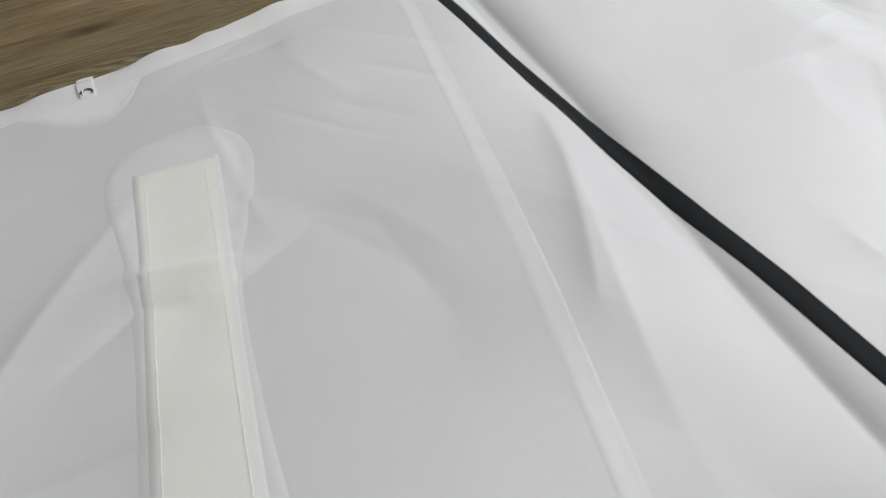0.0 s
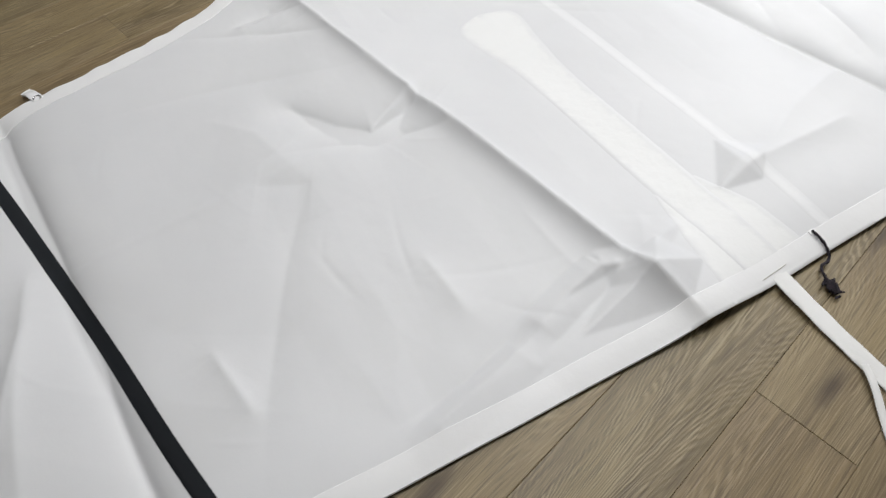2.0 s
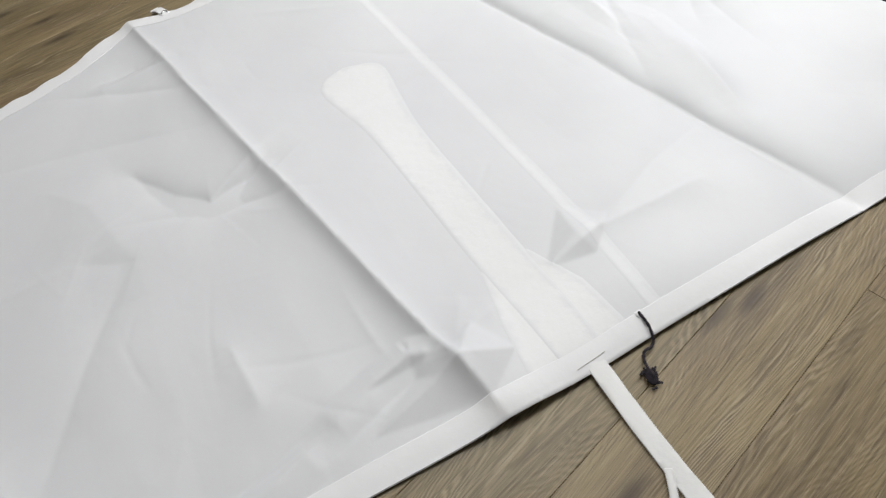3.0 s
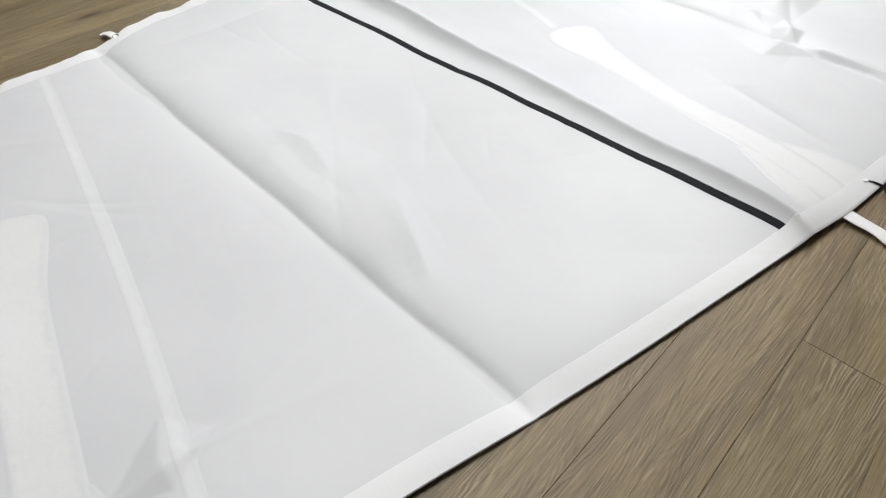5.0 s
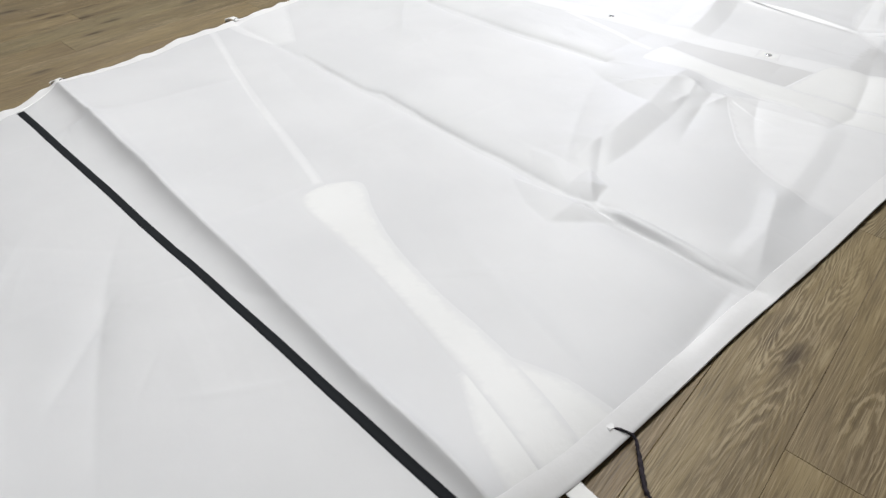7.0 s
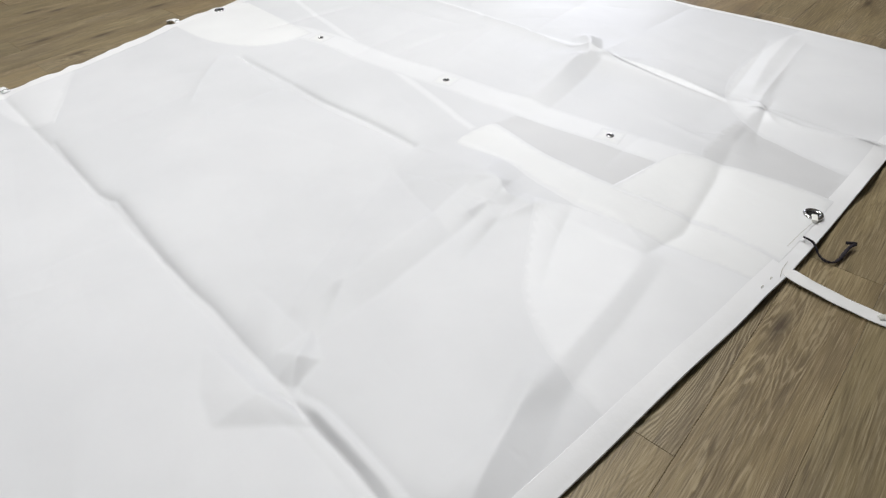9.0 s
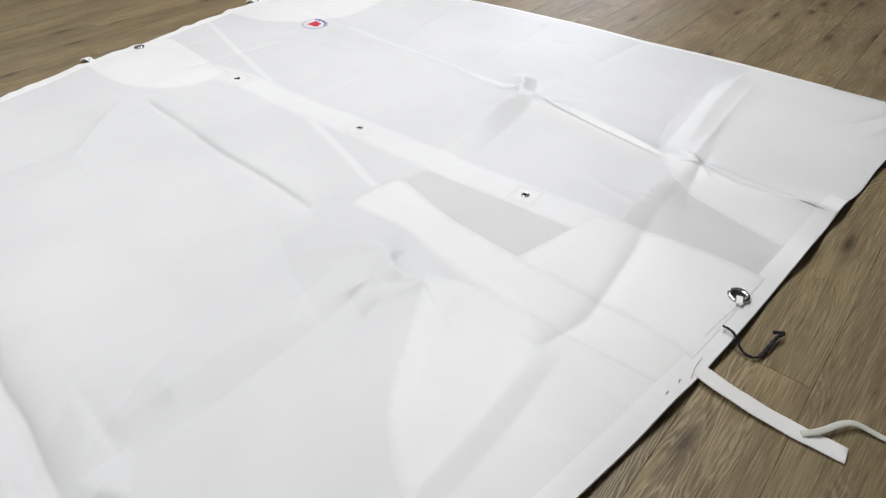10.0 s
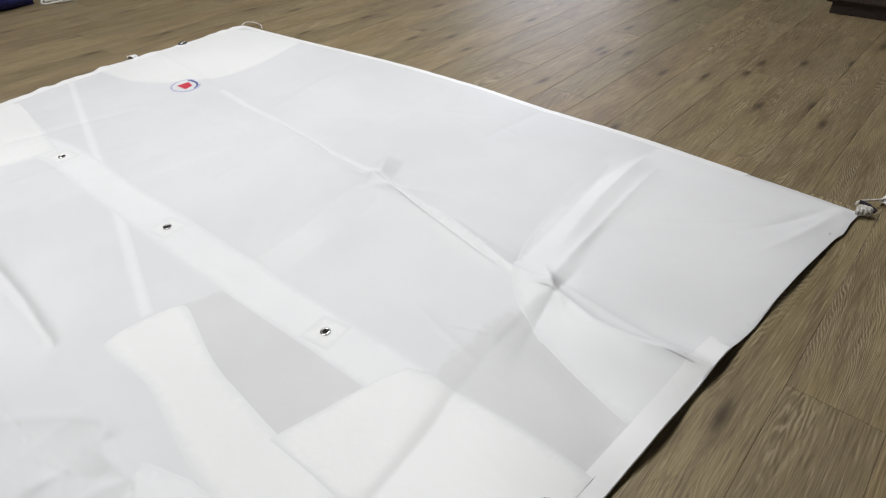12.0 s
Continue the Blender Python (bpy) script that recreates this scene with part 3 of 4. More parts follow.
    z = z + hem * np.maximum(0, 0.0040 + 0.0060 * field(x, x * 0 + 1.7, 0.22, 31) + 0.0030 * field(x, y, 0.09, 33))
    return np.maximum(z, 0.003)


sail = new("sail")
tagged(sail, "creased white woven mainsail spread flat on a wooden floor", "sail")

V_STEPS, X_COARSE, X_FINE = 400, 40, 1500
v01 = np.linspace(0, 1, V_STEPS)
ends = np.full(V_STEPS, 5.0)
for _ in range(30):
    ends = foot_x(leech_y(ends) * (1 - v01) + luff_y(ends) * v01)
s01 = np.r_[np.linspace(0, 1, X_COARSE, endpoint=False)]
rows_x = np.vstack([np.outer(s01, np.full(V_STEPS, 2.4)) - 4.5] + [-2.1 + np.outer(np.linspace(0, 1, X_FINE), ends + 2.1)])
rows_y = leech_y(rows_x) * (1 - v01) + luff_y(rows_x) * v01
rows_z = sail_z(rows_x, rows_y)


def cloth_z(x, y):
    """The height of the cloth's own mesh, so that layers lie close on it."""
    x, y = np.asarray(x, float), np.asarray(y, float)
    v = np.clip((y - leech_y(x)) / (luff_y(x) - leech_y(x)), 0, 1)
    s = np.clip((x + 2.1) / (np.interp(v, v01, ends) + 2.1), 0, 1) * (X_FINE - 1)
    j = v * (V_STEPS - 1)
    i0, j0 = np.minimum(s.astype(int), X_FINE - 2), np.minimum(j.astype(int), V_STEPS - 2)
    a, b = s - i0, j - j0
    fine = rows_z[X_COARSE:]
    inside = fine[i0, j0] * (1 - a) * (1 - b) + fine[i0 + 1, j0] * a * (1 - b) + fine[i0, j0 + 1] * (1 - a) * b + fine[i0 + 1, j0 + 1] * a * b
    return np.where(x < -2.1, sail_z(x, y), inside)


cloth_me = bpy.data.meshes.new("cloth")
count = np.arange(rows_x.size).reshape(rows_x.shape)
quads = np.stack([count[:-1, :-1], count[1:, :-1], count[1:, 1:], count[:-1, 1:]], -1).reshape(-1, 4)
cloth_me.from_pydata(np.stack([rows_x, rows_y, rows_z], -1).reshape(-1, 3), [], quads)
cloth_me.polygons.foreach_set("use_smooth", [True] * len(cloth_me.polygons))
cloth_me.materials.append(CLOTH)
cloth = new("cloth", cloth_me)
cloth.parent = sail
tagged(cloth, "single layer of greyish white sailcloth with fold creases")


def skirted(P, thick, slope=0.8):
    """A sheet over a grid of points, with edges turned down by its thickness."""
    n, across = P.shape[:2]
    rim = np.full((n + 2, across + 2, 3), 0.0)
    rim[1:-1, 1:-1] = P
    rim[0, 1:-1], rim[-1, 1:-1], rim[1:-1, 0], rim[1:-1, -1] = P[0], P[-1], P[:, 0], P[:, -1]
    rim[0, 0], rim[0, -1], rim[-1, 0], rim[-1, -1] = P[0, 0], P[0, -1], P[-1, 0], P[-1, -1]
    # the edge slopes outwards
    for i, a, b in ((0, P[0], P[1]), (-1, P[-1], P[-2])):
        d = a[:, :2] - b[:, :2]
        rim[i, 1:-1, :2] += min(slope * thick, 0.008) * d / (np.linalg.norm(d, axis=1)[:, None] + 1e-9)
    for j, a, b in ((0, P[:, 0], P[:, 1]), (-1, P[:, -1], P[:, -2])):
        d = a[:, :2] - b[:, :2]
        rim[1:-1, j, :2] += min(slope * thick, 0.008) * d / (np.linalg.norm(d, axis=1)[:, None] + 1e-9)
    for i, j in ((0, 0), (0, -1), (-1, 0), (-1, -1)):
        rim[i, j, :2] = rim[i, 1 if j == 0 else -2, :2] + rim[1 if i == 0 else -2, j, :2] - P[i, j, :2]
    rim[0, :, 2] -= thick
    rim[-1, :, 2] -= thick
    rim[1:-1, 0, 2] -= thick
    rim[1:-1, -1, 2] -= thick
    m = bmesh.new()
    grid_mesh(m, rim)
    m.normal_update()
    if sum(f.normal.z for f in m.faces) < 0:
        bmesh.ops.reverse_faces(m, faces=m.faces[:])
    return m


def overlay(name, edge_a, edge_b, n, across, off, mat, parent=None, label="", thick=0.0008, slope=7.0, fade=0.016, inset=0.030):
    """A layer that follows the cloth between two edges, with its own thickness."""
    ea, eb = np.array(edge_a, float), np.array(edge_b, float)
    n = max(n, int(np.sum(np.hypot(*np.diff(ea[:, :2], axis=0).T)) / 0.006))
    across = max(across, int(np.hypot(*(ea[len(ea) // 2, :2] - eb[len(eb) // 2, :2])) / 0.006))
    thick = max(thick, off + 0.0003)
    a, b = resample(ea, n), resample(eb, n)
    w = np.linspace(0, 1, across)[None, :, None]
    xy = a[:, None, :2] * (1 - w) + b[:, None, :2] * w
    xy[..., 1] = np.clip(xy[..., 1], leech_y(xy[..., 0]) + (inset if fade else -0.002), luff_y(xy[..., 0]) - (inset if fade else -0.002))
    z = cloth_z(xy[..., 0], xy[..., 1]) + off
    m = skirted(np.concatenate([xy, z[..., None]], -1), thick, slope)
    ob = part(name, m, mat, parent or sail, label)
    if fade > 0:
        # ragged rim whose colour blends into the cloth, to look soft in view
        run = np.cumsum(np.r_[0, np.hypot(*np.diff(xy[:, across // 2], axis=0).T)])
        span = np.hypot(*(b - a).T)
        w01 = np.linspace(0, 1, across)
        inner = np.minimum(np.minimum(run, run[-1] - run)[:, None], span[:, None] * np.minimum(w01, 1 - w01)[None, :])
        ragged = fade * (1 + 0.6 * field(xy[..., 0], xy[..., 1], 0.05, 61) + 0.4 * field(xy[..., 0], xy[..., 1], 0.016, 63))
        rim = np.ones((n + 2, across + 2))
        rim[1:-1, 1:-1] = np.clip(1 - inner / np.maximum(ragged, 0.002), 0, 1)
        ob.data.attributes.new("rim_blend", "FLOAT", "POINT").data.foreach_set("value", rim.ravel().astype(np.float32))
    return ob


def strip(name, centre, width, off, mat, parent=None, label="", step=0.012, across=4, thick=0.0008, fade=0.0):
    """A tape of constant or tapering width along a line on the cloth."""
    p = np.array(centre, float)
    n = max(4, int(np.sum(np.hypot(*np.diff(p, axis=0).T)) / step))
    c = resample(p, n)
    t = np.gradient(c, axis=0)
    t /= np.linalg.norm(t, axis=1)[:, None]
    side = np.stack([-t[:, 1], t[:, 0]], -1)
    w = (np.linspace(width[0], width[1], n) if isinstance(width, tuple) else np.full(n, width))[:, None] / 2
    return overlay(name, c - side * w, c + side * w, n, across, off, mat, parent, label, thick, slope=7.0 if fade else 1.0, fade=fade)


def along(f, x0, x1, n):
    x = np.linspace(x0, x1, n)
    return np.stack([x, f(x)], -1)


# hems
lx = np.linspace(-4.4, 4.44, 400)
overlay("leech_hem", np.stack([lx, leech_y(lx) - 0.002], -1), np.stack([lx, leech_y(lx) + 0.046], -1), 1500, 6, 0.0013, TAPE, label="bright white folded hem tape", thick=0.0025, slope=0.6, fade=0.0)
ux = np.linspace(-4.4, 4.501, 400)
overlay("luff_hem", np.stack([ux, luff_y(ux) - 0.062], -1), np.stack([ux, luff_y(ux) + 0.002], -1), 1300, 6, 0.0013, TAPE, label="bright white folded hem tape", thick=0.0025, slope=0.6, fade=0.0)
fy = np.linspace(0.40, 3.008, 200)
overlay("foot_hem", np.stack([foot_x(fy) - 0.035, fy], -1), np.stack([foot_x(fy) + 0.002, fy], -1), 400, 5, 0.0013, TAPE, label="bright white folded hem tape", thick=0.0025, slope=0.6, fade=0.0)

# black stripes
strip("draft_stripe", rounded([(-1.037, 1.150), (-1.030, 1.090), (-0.985, 0.900), (-0.932, 0.660), (-0.885, 0.450), (-0.855, 0.310), (-0.822, 0.140), (-0.795, 0.020), (-0.780, -0.045)]), 0.028, 0.0009, BLACK, label="matt black stripe tape", step=0.005)
strip("draft_stripe", rounded([(1.325, 1.870), (1.381, 1.593), (1.394, 1.530), (1.532, 0.835), (1.622, 0.400), (1.683, 0.065), (1.729, -0.165)]), (0.0230, 0.0172), 0.0009, BLACK, label="matt black stripe tape", step=0.005)

# panel seams
SEAMS = [[(-1.085, 1.150), (-1.100, 0.730), (-1.118, 0.410), (-1.135, 0.200), (-1.152, 0.010), (-1.156, -0.050)], [(0.473, 1.558), (0.479, 1.054), (0.480, 0.567), (0.472, 0.210), (0.454, -0.150)],
         [(2.115, 2.225), (2.062, 1.858), (2.007, 1.363), (1.957, 0.851)], [(3.589, 2.729), (3.520, 1.623), (3.504, 1.353), (3.462, 0.908)],
         [(4.085, 2.150), (4.119, 1.877), (4.159, 1.645), (4.181, 1.369), (4.223, 1.208), (4.229, 1.042), (4.240, 0.760), (4.246, 0.545), (4.256, 0.438), (4.279, 0.386), (4.293, 0.279), (4.319, 0.124), (4.359, 0.012)]]
for k, s in enumerate(SEAMS):
    strip("seam_tape", rounded(s), 0.026 if k < 4 else 0.022, 0.0005, LAYERED, label="paler doubled panel seam", across=9, step=0.005, fade=0.007)

# batten pockets: left edge and right edge from the inner end to the leech
POCKETS = [
    ([(-1.545, 0.782), (-1.615, 0.756), (-1.643, 0.700), (-1.625, 0.600), (-1.606, 0.500), (-1.602, 0.311), (-1.600, 0.092), (-1.606, -0.044)],
     [(-1.500, 0.784), (-1.444, 0.748), (-1.434, 0.680), (-1.471, 0.560), (-1.489, 0.474), (-1.485, 0.291), (-1.468, 0.110), (-1.455, -0.042)]),
    ([(0.266, 0.882), (0.204, 0.863), (0.185, 0.805), (0.205, 0.721), (0.222, 0.626), (0.222, 0.354), (0.222, 0.114), (0.226, 0.0), (0.232, -0.158)],
     [(0.292, 0.883), (0.360, 0.861), (0.373, 0.813), (0.353, 0.712), (0.328, 0.565), (0.323, 0.282), (0.320, 0.084), (0.322, -0.020), (0.318, -0.162)]),
    ([(1.962, 0.835), (1.898, 0.828), (1.873, 0.768), (1.883, 0.677), (1.901, 0.480), (1.900, 0.234), (1.892, 0.080), (1.880, -0.047), (1.868, -0.204)],
     [(1.983, 0.835), (2.052, 0.804), (2.057, 0.756), (2.015, 0.658), (1.980, 0.475), (1.977, 0.268), (1.985, 0.123), (1.985, -0.014), (1.965, -0.200)]),
    ([(3.440, 0.894), (3.378, 0.882), (3.355, 0.854), (3.415, 0.679), (3.417, 0.570), (3.428, 0.392), (3.468, 0.179), (3.529, -0.070)],
     [(3.474, 0.900), (3.542, 0.900), (3.548, 0.867), (3.534, 0.665), (3.553, 0.535), (3.574, 0.397), (3.615, 0.189), (3.665, -0.050)])]
for px, py, w0, w1, tilt in ((0.272, -0.150, 0.055, 0.112, 0.0), (1.925, -0.190, 0.05, 0.130, 0.02)):
    overlay("pocket_end_patch", [(px - w0, py + 0.26), (px - w1 * 0.8, py + 0.14), (px - w1, py)], [(px + w0, py + 0.26), (px + w1 * 0.9, py + 0.14), (px + w1 + tilt, py)], 40, 30, 0.0007, POCKET, label="flared white patch under a batten pocket")
for k, (a, b) in enumerate(POCKETS):
    pocket = overlay("batten_pocket", rounded(a, 2), rounded(b, 2), 130, 14, 0.0012, LAYERED if k == 0 else POCKET, label="double-layer batten pocket with a flared rounded end", thick=0.0016)
    if k == 0:
        x0, x1, top = -1.598, -1.492, 0.704
        low = -0.02
        tube_y = np.linspace(top, low, 60)
        waist = np.clip((tube_y - 0.46) / 0.25, 0, 1)
        left = np.stack([x0 + 0.004 - 0.006 * waist, tube_y], -1)
        right = np.stack([x1 + 0.0 + 0.008 * waist, tube_y + 0.006], -1)
        overlay("batten_sleeve", left, right, 90, 10, 0.0030, CREAM, pocket, "cream webbing sleeve with a slack upper end", thick=0.0012, fade=0.004)
        # rows of zigzag stitching down both sides
        for xs in (x0 + 0.012, x1 - 0.010):
            st = bmesh.new()
            for j, yy in enumerate(np.arange(low + 0.02, top - 0.02, 0.0065)):
                dx = 0.0011 if j % 2 else -0.0011
                zz = float(np.ravel(cloth_z(xs, yy))[0]) + 0.0034
                add_box(st, -0.0004, -0.0033, -0.0004, 0.0004, 0.0033, 0.0004, Matrix.Translation((xs, yy, zz)) @ Matrix.Rotation(dx * 260, 4, "Z"))
            tagged(part("stitch_or_slit_line", st, THREAD, pocket, "zigzag white thread"), kind="stuff")

# patches by the luff, where the slides are tied on
SLIDES = [(-1.670, 0.944, 100), (-0.866, 1.241, 112), (-0.060, 1.483, 108), (0.719, 1.701, 118), (1.483, 2.055, 120), (2.247, 2.285, 112), (3.007, 2.593, 112), (3.903, 2.880, 108)]
overlay("luff_patch", rounded([(-1.790, 0.905), (-1.756, 0.880), (-1.696, 0.850), (-1.640, 0.846), (-1.605, 0.890), (-1.585, 0.950)], 2), rounded([(-1.800, 0.925), (-1.717, 0.950), (-1.633, 0.985), (-1.580, 1.005)], 1), 40, 8, 0.0009, TAPE, label="rounded white luff reinforcement patch")

# reef row
strip("reef_band", rounded([(3.331, 2.208), (3.454, 1.945), (3.530, 1.568), (3.609, 1.252), (3.694, 0.902), (3.776, 0.594), (3.838, 0.350)]), 0.112, 0.0008, LAYERED, label="paler reef band across the sail", across=10, fade=0.012)
overlay("reef_patch", rounded([(3.564, 0.401), (3.615, 0.211), (3.639, 0.033), (3.643, -0.101)], 2), rounded([(3.800, 0.400), (3.882, 0.385), (3.922, 0.235), (3.955, 0.110), (3.990, -0.053)], 1), 60, 34, 0.0023, POCKET, label="cream reef corner patch of many layers", thick=0.0012)
overlay("reef_patch", rounded([(3.352, 0.489), (3.209, 0.367), (3.074, 0.248), (2.992, 0.061), (2.970, -0.151)], 2), rounded([(3.412, 0.412), (3.469, 0.234), (3.522, 0.090), (3.564, -0.021), (3.595, -0.100)], 1), 60, 44, 0.0008, LAYERED, label="wide rounded white reef backing patch")
overlay("luff_reef_patch", rounded([(2.985, 2.498), (3.024, 2.243), (3.132, 2.058), (3.287, 1.984), (3.433, 2.011)], 2), rounded([(2.986, 2.554), (3.132, 2.597), (3.266, 2.613), (3.367, 2.633), (3.392, 2.455)], 1), 44, 34, 0.0010, POCKET, label="white luff reef patch of many layers")
overlay("luff_patch", rounded([(2.186, 2.217), (2.216, 2.040), (2.280, 1.887), (2.356, 1.867)], 2), rounded([(2.186, 2.239), (2.296, 2.276), (2.406, 2.302), (2.517, 2.327)], 1), 30, 20, 0.0008, LAYERED, label="white luff reinforcement patch")
# greyer overlays between the layers paint in the floor's show-through and some shade
overlay("show_through_layer", [(3.870, 0.325), (3.940, 0.365), (4.010, 0.372), (4.070, 0.392), (4.120, 0.392), (4.165, 0.395)], [(3.960, -0.010), (4.020, 0.000), (4.080, 0.008), (4.140, 0.014)], 40, 60, 0.0005, FLOOR_TINT, label="added greyer layer imitating floor show-through and shade", thick=0.0008)
overlay("show_through_layer", [(3.465, 0.905), (3.520, 0.640), (3.550, 0.390)], [(3.700, 0.890), (3.770, 0.610), (3.800, 0.395)], 40, 60, 0.0005, FLOOR_TINT, label="added greyer layer imitating floor show-through and shade", thick=0.0008)
# corner patches
overlay("tack_patch", rounded([(3.720, 2.778), (3.816, 2.491), (4.074, 2.287), (4.374, 2.364), (4.609, 2.506)], 2), rounded([(3.720, 2.800), (3.983, 2.870), (4.212, 2.929), (4.477, 2.979), (4.633, 2.541)], 1), 60, 40, 0.0010, POCKET, label="white tack corner patch of many layers")
overlay("clew_patch", rounded([(5.067, 0.681), (4.719, 0.664), (4.421, 0.596), (4.246, 0.496), (4.155, 0.340), (4.127, 0.172), (4.118, 0.017)], 2), rounded([(5.090, 0.658), (5.122, 0.451), (5.153, 0.221), (5.182, 0.100), (4.971, 0.060), (4.615, 0.030), (4.148, -0.010)], 1), 90, 60, 0.0009, LAYERED, label="large rounded white clew corner patch", inset=0.0)


# eyelets: ring with a rolled lip, and a black disc for the hole's shade
def eyelet(name, x, y, r, hole, label="small nickel eyelet", lift=0.004):
    z = float(np.ravel(cloth_z(x, y))[0]) + lift
    m = bmesh.new()
    mid, tr = (r + hole) / 2, (r - hole) / 2
    n, k = 32, 10
    rings = []
    for i in range(n):
        a = 2 * math.pi * i / n
        rings.append([m.verts.new(((mid + tr * math.cos(b)) * math.cos(a), (mid + tr * math.cos(b)) * math.sin(a), tr * 0.75 * math.sin(b))) for b in (2 * math.pi * j / k for j in range(k))])
    for i in range(n):
        for j in range(k):
            m.faces.new((rings[i][j], rings[(i + 1) % n][j], rings[(i + 1) % n][(j + 1) % k], rings[i][(j + 1) % k]))
    ring = part(name, m, METAL, sail, label)
    ring.location = (x, y, z)
    h = bmesh.new()
    bmesh.ops.create_circle(h, cap_ends=True, segments=28, radius=hole * 1.08)
    part("hole", h, INSIDE, ring, "black disc painted as the shaded hole", smooth=False).location = (0, 0, -0.0006)
    return ring


EYELETS = [(3.437, 1.935), (3.608, 1.251), (3.776, 0.594)]
for ex, ey in EYELETS:
    overlay("eyelet_patch", [(ex - 0.052, ey + 0.022), (ex - 0.022, ey - 0.050)], [(ex + 0.022, ey + 0.050), (ex + 0.052, ey - 0.022)], 14, 14, 0.0014, POCKET, label="square white eyelet patch", thick=0.001)
    eyelet("eyelet", ex, ey, 0.0125, 0.0060, lift=0.0028)
eyelet("eyelet", 3.221, 2.584, 0.024, 0.012, label="nickel luff reef eyelet", lift=0.003)
eyelet("eyelet", 4.147, 2.915, 0.024, 0.012, label="nickel luff eyelet", lift=0.003)
cringle = eyelet("reef_cringle", 3.875, -0.017, 0.0255, 0.0130, label="large polished ring through the reef patch", lift=0.0062)
tongue = bmesh.new()
add_box(tongue, -0.020, -0.007, -0.003, 0.008, 0.007, 0.0058, Matrix.Translation((-0.0115, -0.0085, 0)) @ Matrix.Rotation(0.55, 4, "Z"))
bmesh.ops.bevel(tongue, geom=tongue.edges[:], offset=0.0012, segments=2, affect="EDGES")
part("webbing", tongue, CREAM, cringle, "white webbing behind the ring")

# thin grey cords trace the slit that runs from the cringle, and the pocket mouths
for pts, w in (([(3.856, -0.033), (3.779, -0.037), (3.708, -0.043)], 0.0011), ([(3.597, -0.090), (3.628, -0.078), (3.658, -0.073)], 0.0014), ([(0.246, -0.152), (0.312, -0.150)], 0.0012)):
    c = resample(pts, 14)
    m = bmesh.new()
    tube(m, np.c_[c, cloth_z(c[:, 0], c[:, 1]) + 0.0024], w / 2, 6)
    part("stitch_or_slit_line", m, PALE_CORD, sail, "thin grey cord tracing a slit's edge")


# luff slides: folded webbing tabs with a moulded slug
def luff_slide(x, y, turn):
    z = float(np.ravel(cloth_z(x, y))[0])
    c, s = math.cos(radians(turn)), math.sin(radians(turn))
    m = bmesh.new()
    P = []
    for i in range(9):
        a = i / 8
        row = []
        for w in (-0.012, -0.004, 0.004, 0.012):
            d = -0.022 + 0.070 * a
            row.append((x + c * d - s * w, y + s * d + c * w, max(0.003, z * (1 - a) + 0.006 + 0.012 * math.sin(a * 2.6))))
        P.append(row)
    m.free()
    tab = part("luff_slide", skirted(np.array(P), 0.0025), TAPE, sail, "white webbing tab with a moulded slide")
    g = bmesh.new()
    d = 0.050
    ex, ey = x + c * d, y + s * d
    tube(g, [(ex + s * 0.013, ey - c * 0.013, 0.009), (ex, ey, 0.010), (ex - s * 0.013, ey + c * 0.013, 0.009)], 0.005, 10)
    part("slug", g, FRAME, tab, "white plastic slug")
    k = bmesh.new()
    a = np.linspace(-0.4, 3.6, 16)
    tube(k, np.stack([x - c * 0.016 + 0.009 * np.cos(a), y - s * 0.016 + 0.009 * np.sin(a), np.full(16, z + 0.008)], -1), 0.0022, 8)
    part("shackle", k, METAL, tab, "small metal shackle")


for sx, sy, sa in SLIDES:
    luff_slide(sx, sy, sa)


# batten ties: flat ribbons hanging out over the floor, with a thin cord at the loose end
def ribbon(points, width, mat, parent, name, label):
    p = resample(rounded([q[:3] for q in points], 2), 46)
    t = np.gradient(p[:, :2], axis=0)
    t /= np.linalg.norm(t, axis=1)[:, None]
    side = np.stack([-t[:, 1], t[:, 0]], -1)
    rows = []
    for k, w in enumerate((-0.5, -0.25, 0, 0.25, 0.5)):
        q = p.copy()
        q[:, :2] += side * width * w
        q[:, 2] += 0.0004 * math.cos(w * 6) + 0.0006 * min(1.0, width / 0.03) ** 3 * np.sin(np.arange(len(p)) * 0.55 + k)
        rows.append(q)
    return part(name, skirted(np.stack(rows, 1), 0.0014), mat, parent, label)


def cord(points, radius, mat, parent, name, label, steps=50, wobble=0.15, seed=1):
    m = bmesh.new()
    tube(m, resample(rounded(points, 2), steps), radius, 8, wobble, seed)
    return part(name, m, mat, parent, label)


tie = ribbon([(0.283, -0.140, 0.020), (0.285, -0.171, 0.016), (0.279, -0.269, 0.010), (0.276, -0.362, 0.006), (0.276, -0.446, 0.006)], 0.036, CREASED, sail, "batten_tie", "flat white ribbon end lying on the floor")
ribbon([(0.263, -0.364, 0.013), (0.243, -0.398, 0.014), (0.210, -0.440, 0.008), (0.177, -0.486, 0.005), (0.117, -0.538, 0.005)], 0.012, CREASED, tie, "tie_end", "narrow white tape end")
tie = ribbon([(1.903, -0.178, 0.020), (1.906, -0.210, 0.015), (1.916, -0.289, 0.012), (1.896, -0.362, 0.007), (1.878, -0.425, 0.006), (1.867, -0.473, 0.010)], 0.034, CREASED, sail, "batten_tie", "flat white ribbon end lying on the floor")
ribbon([(1.887, -0.409, 0.012), (1.899, -0.451, 0.020), (1.923, -0.485, 0.026)], 0.014, CREASED, tie, "tie_end", "narrow white tape end")
ribbon([(1.921, -0.485, 0.027), (1.958, -0.462, 0.030), (2.004, -0.429, 0.030)], 0.013, CREASED, tie, "tie_end", "narrow white tape end")
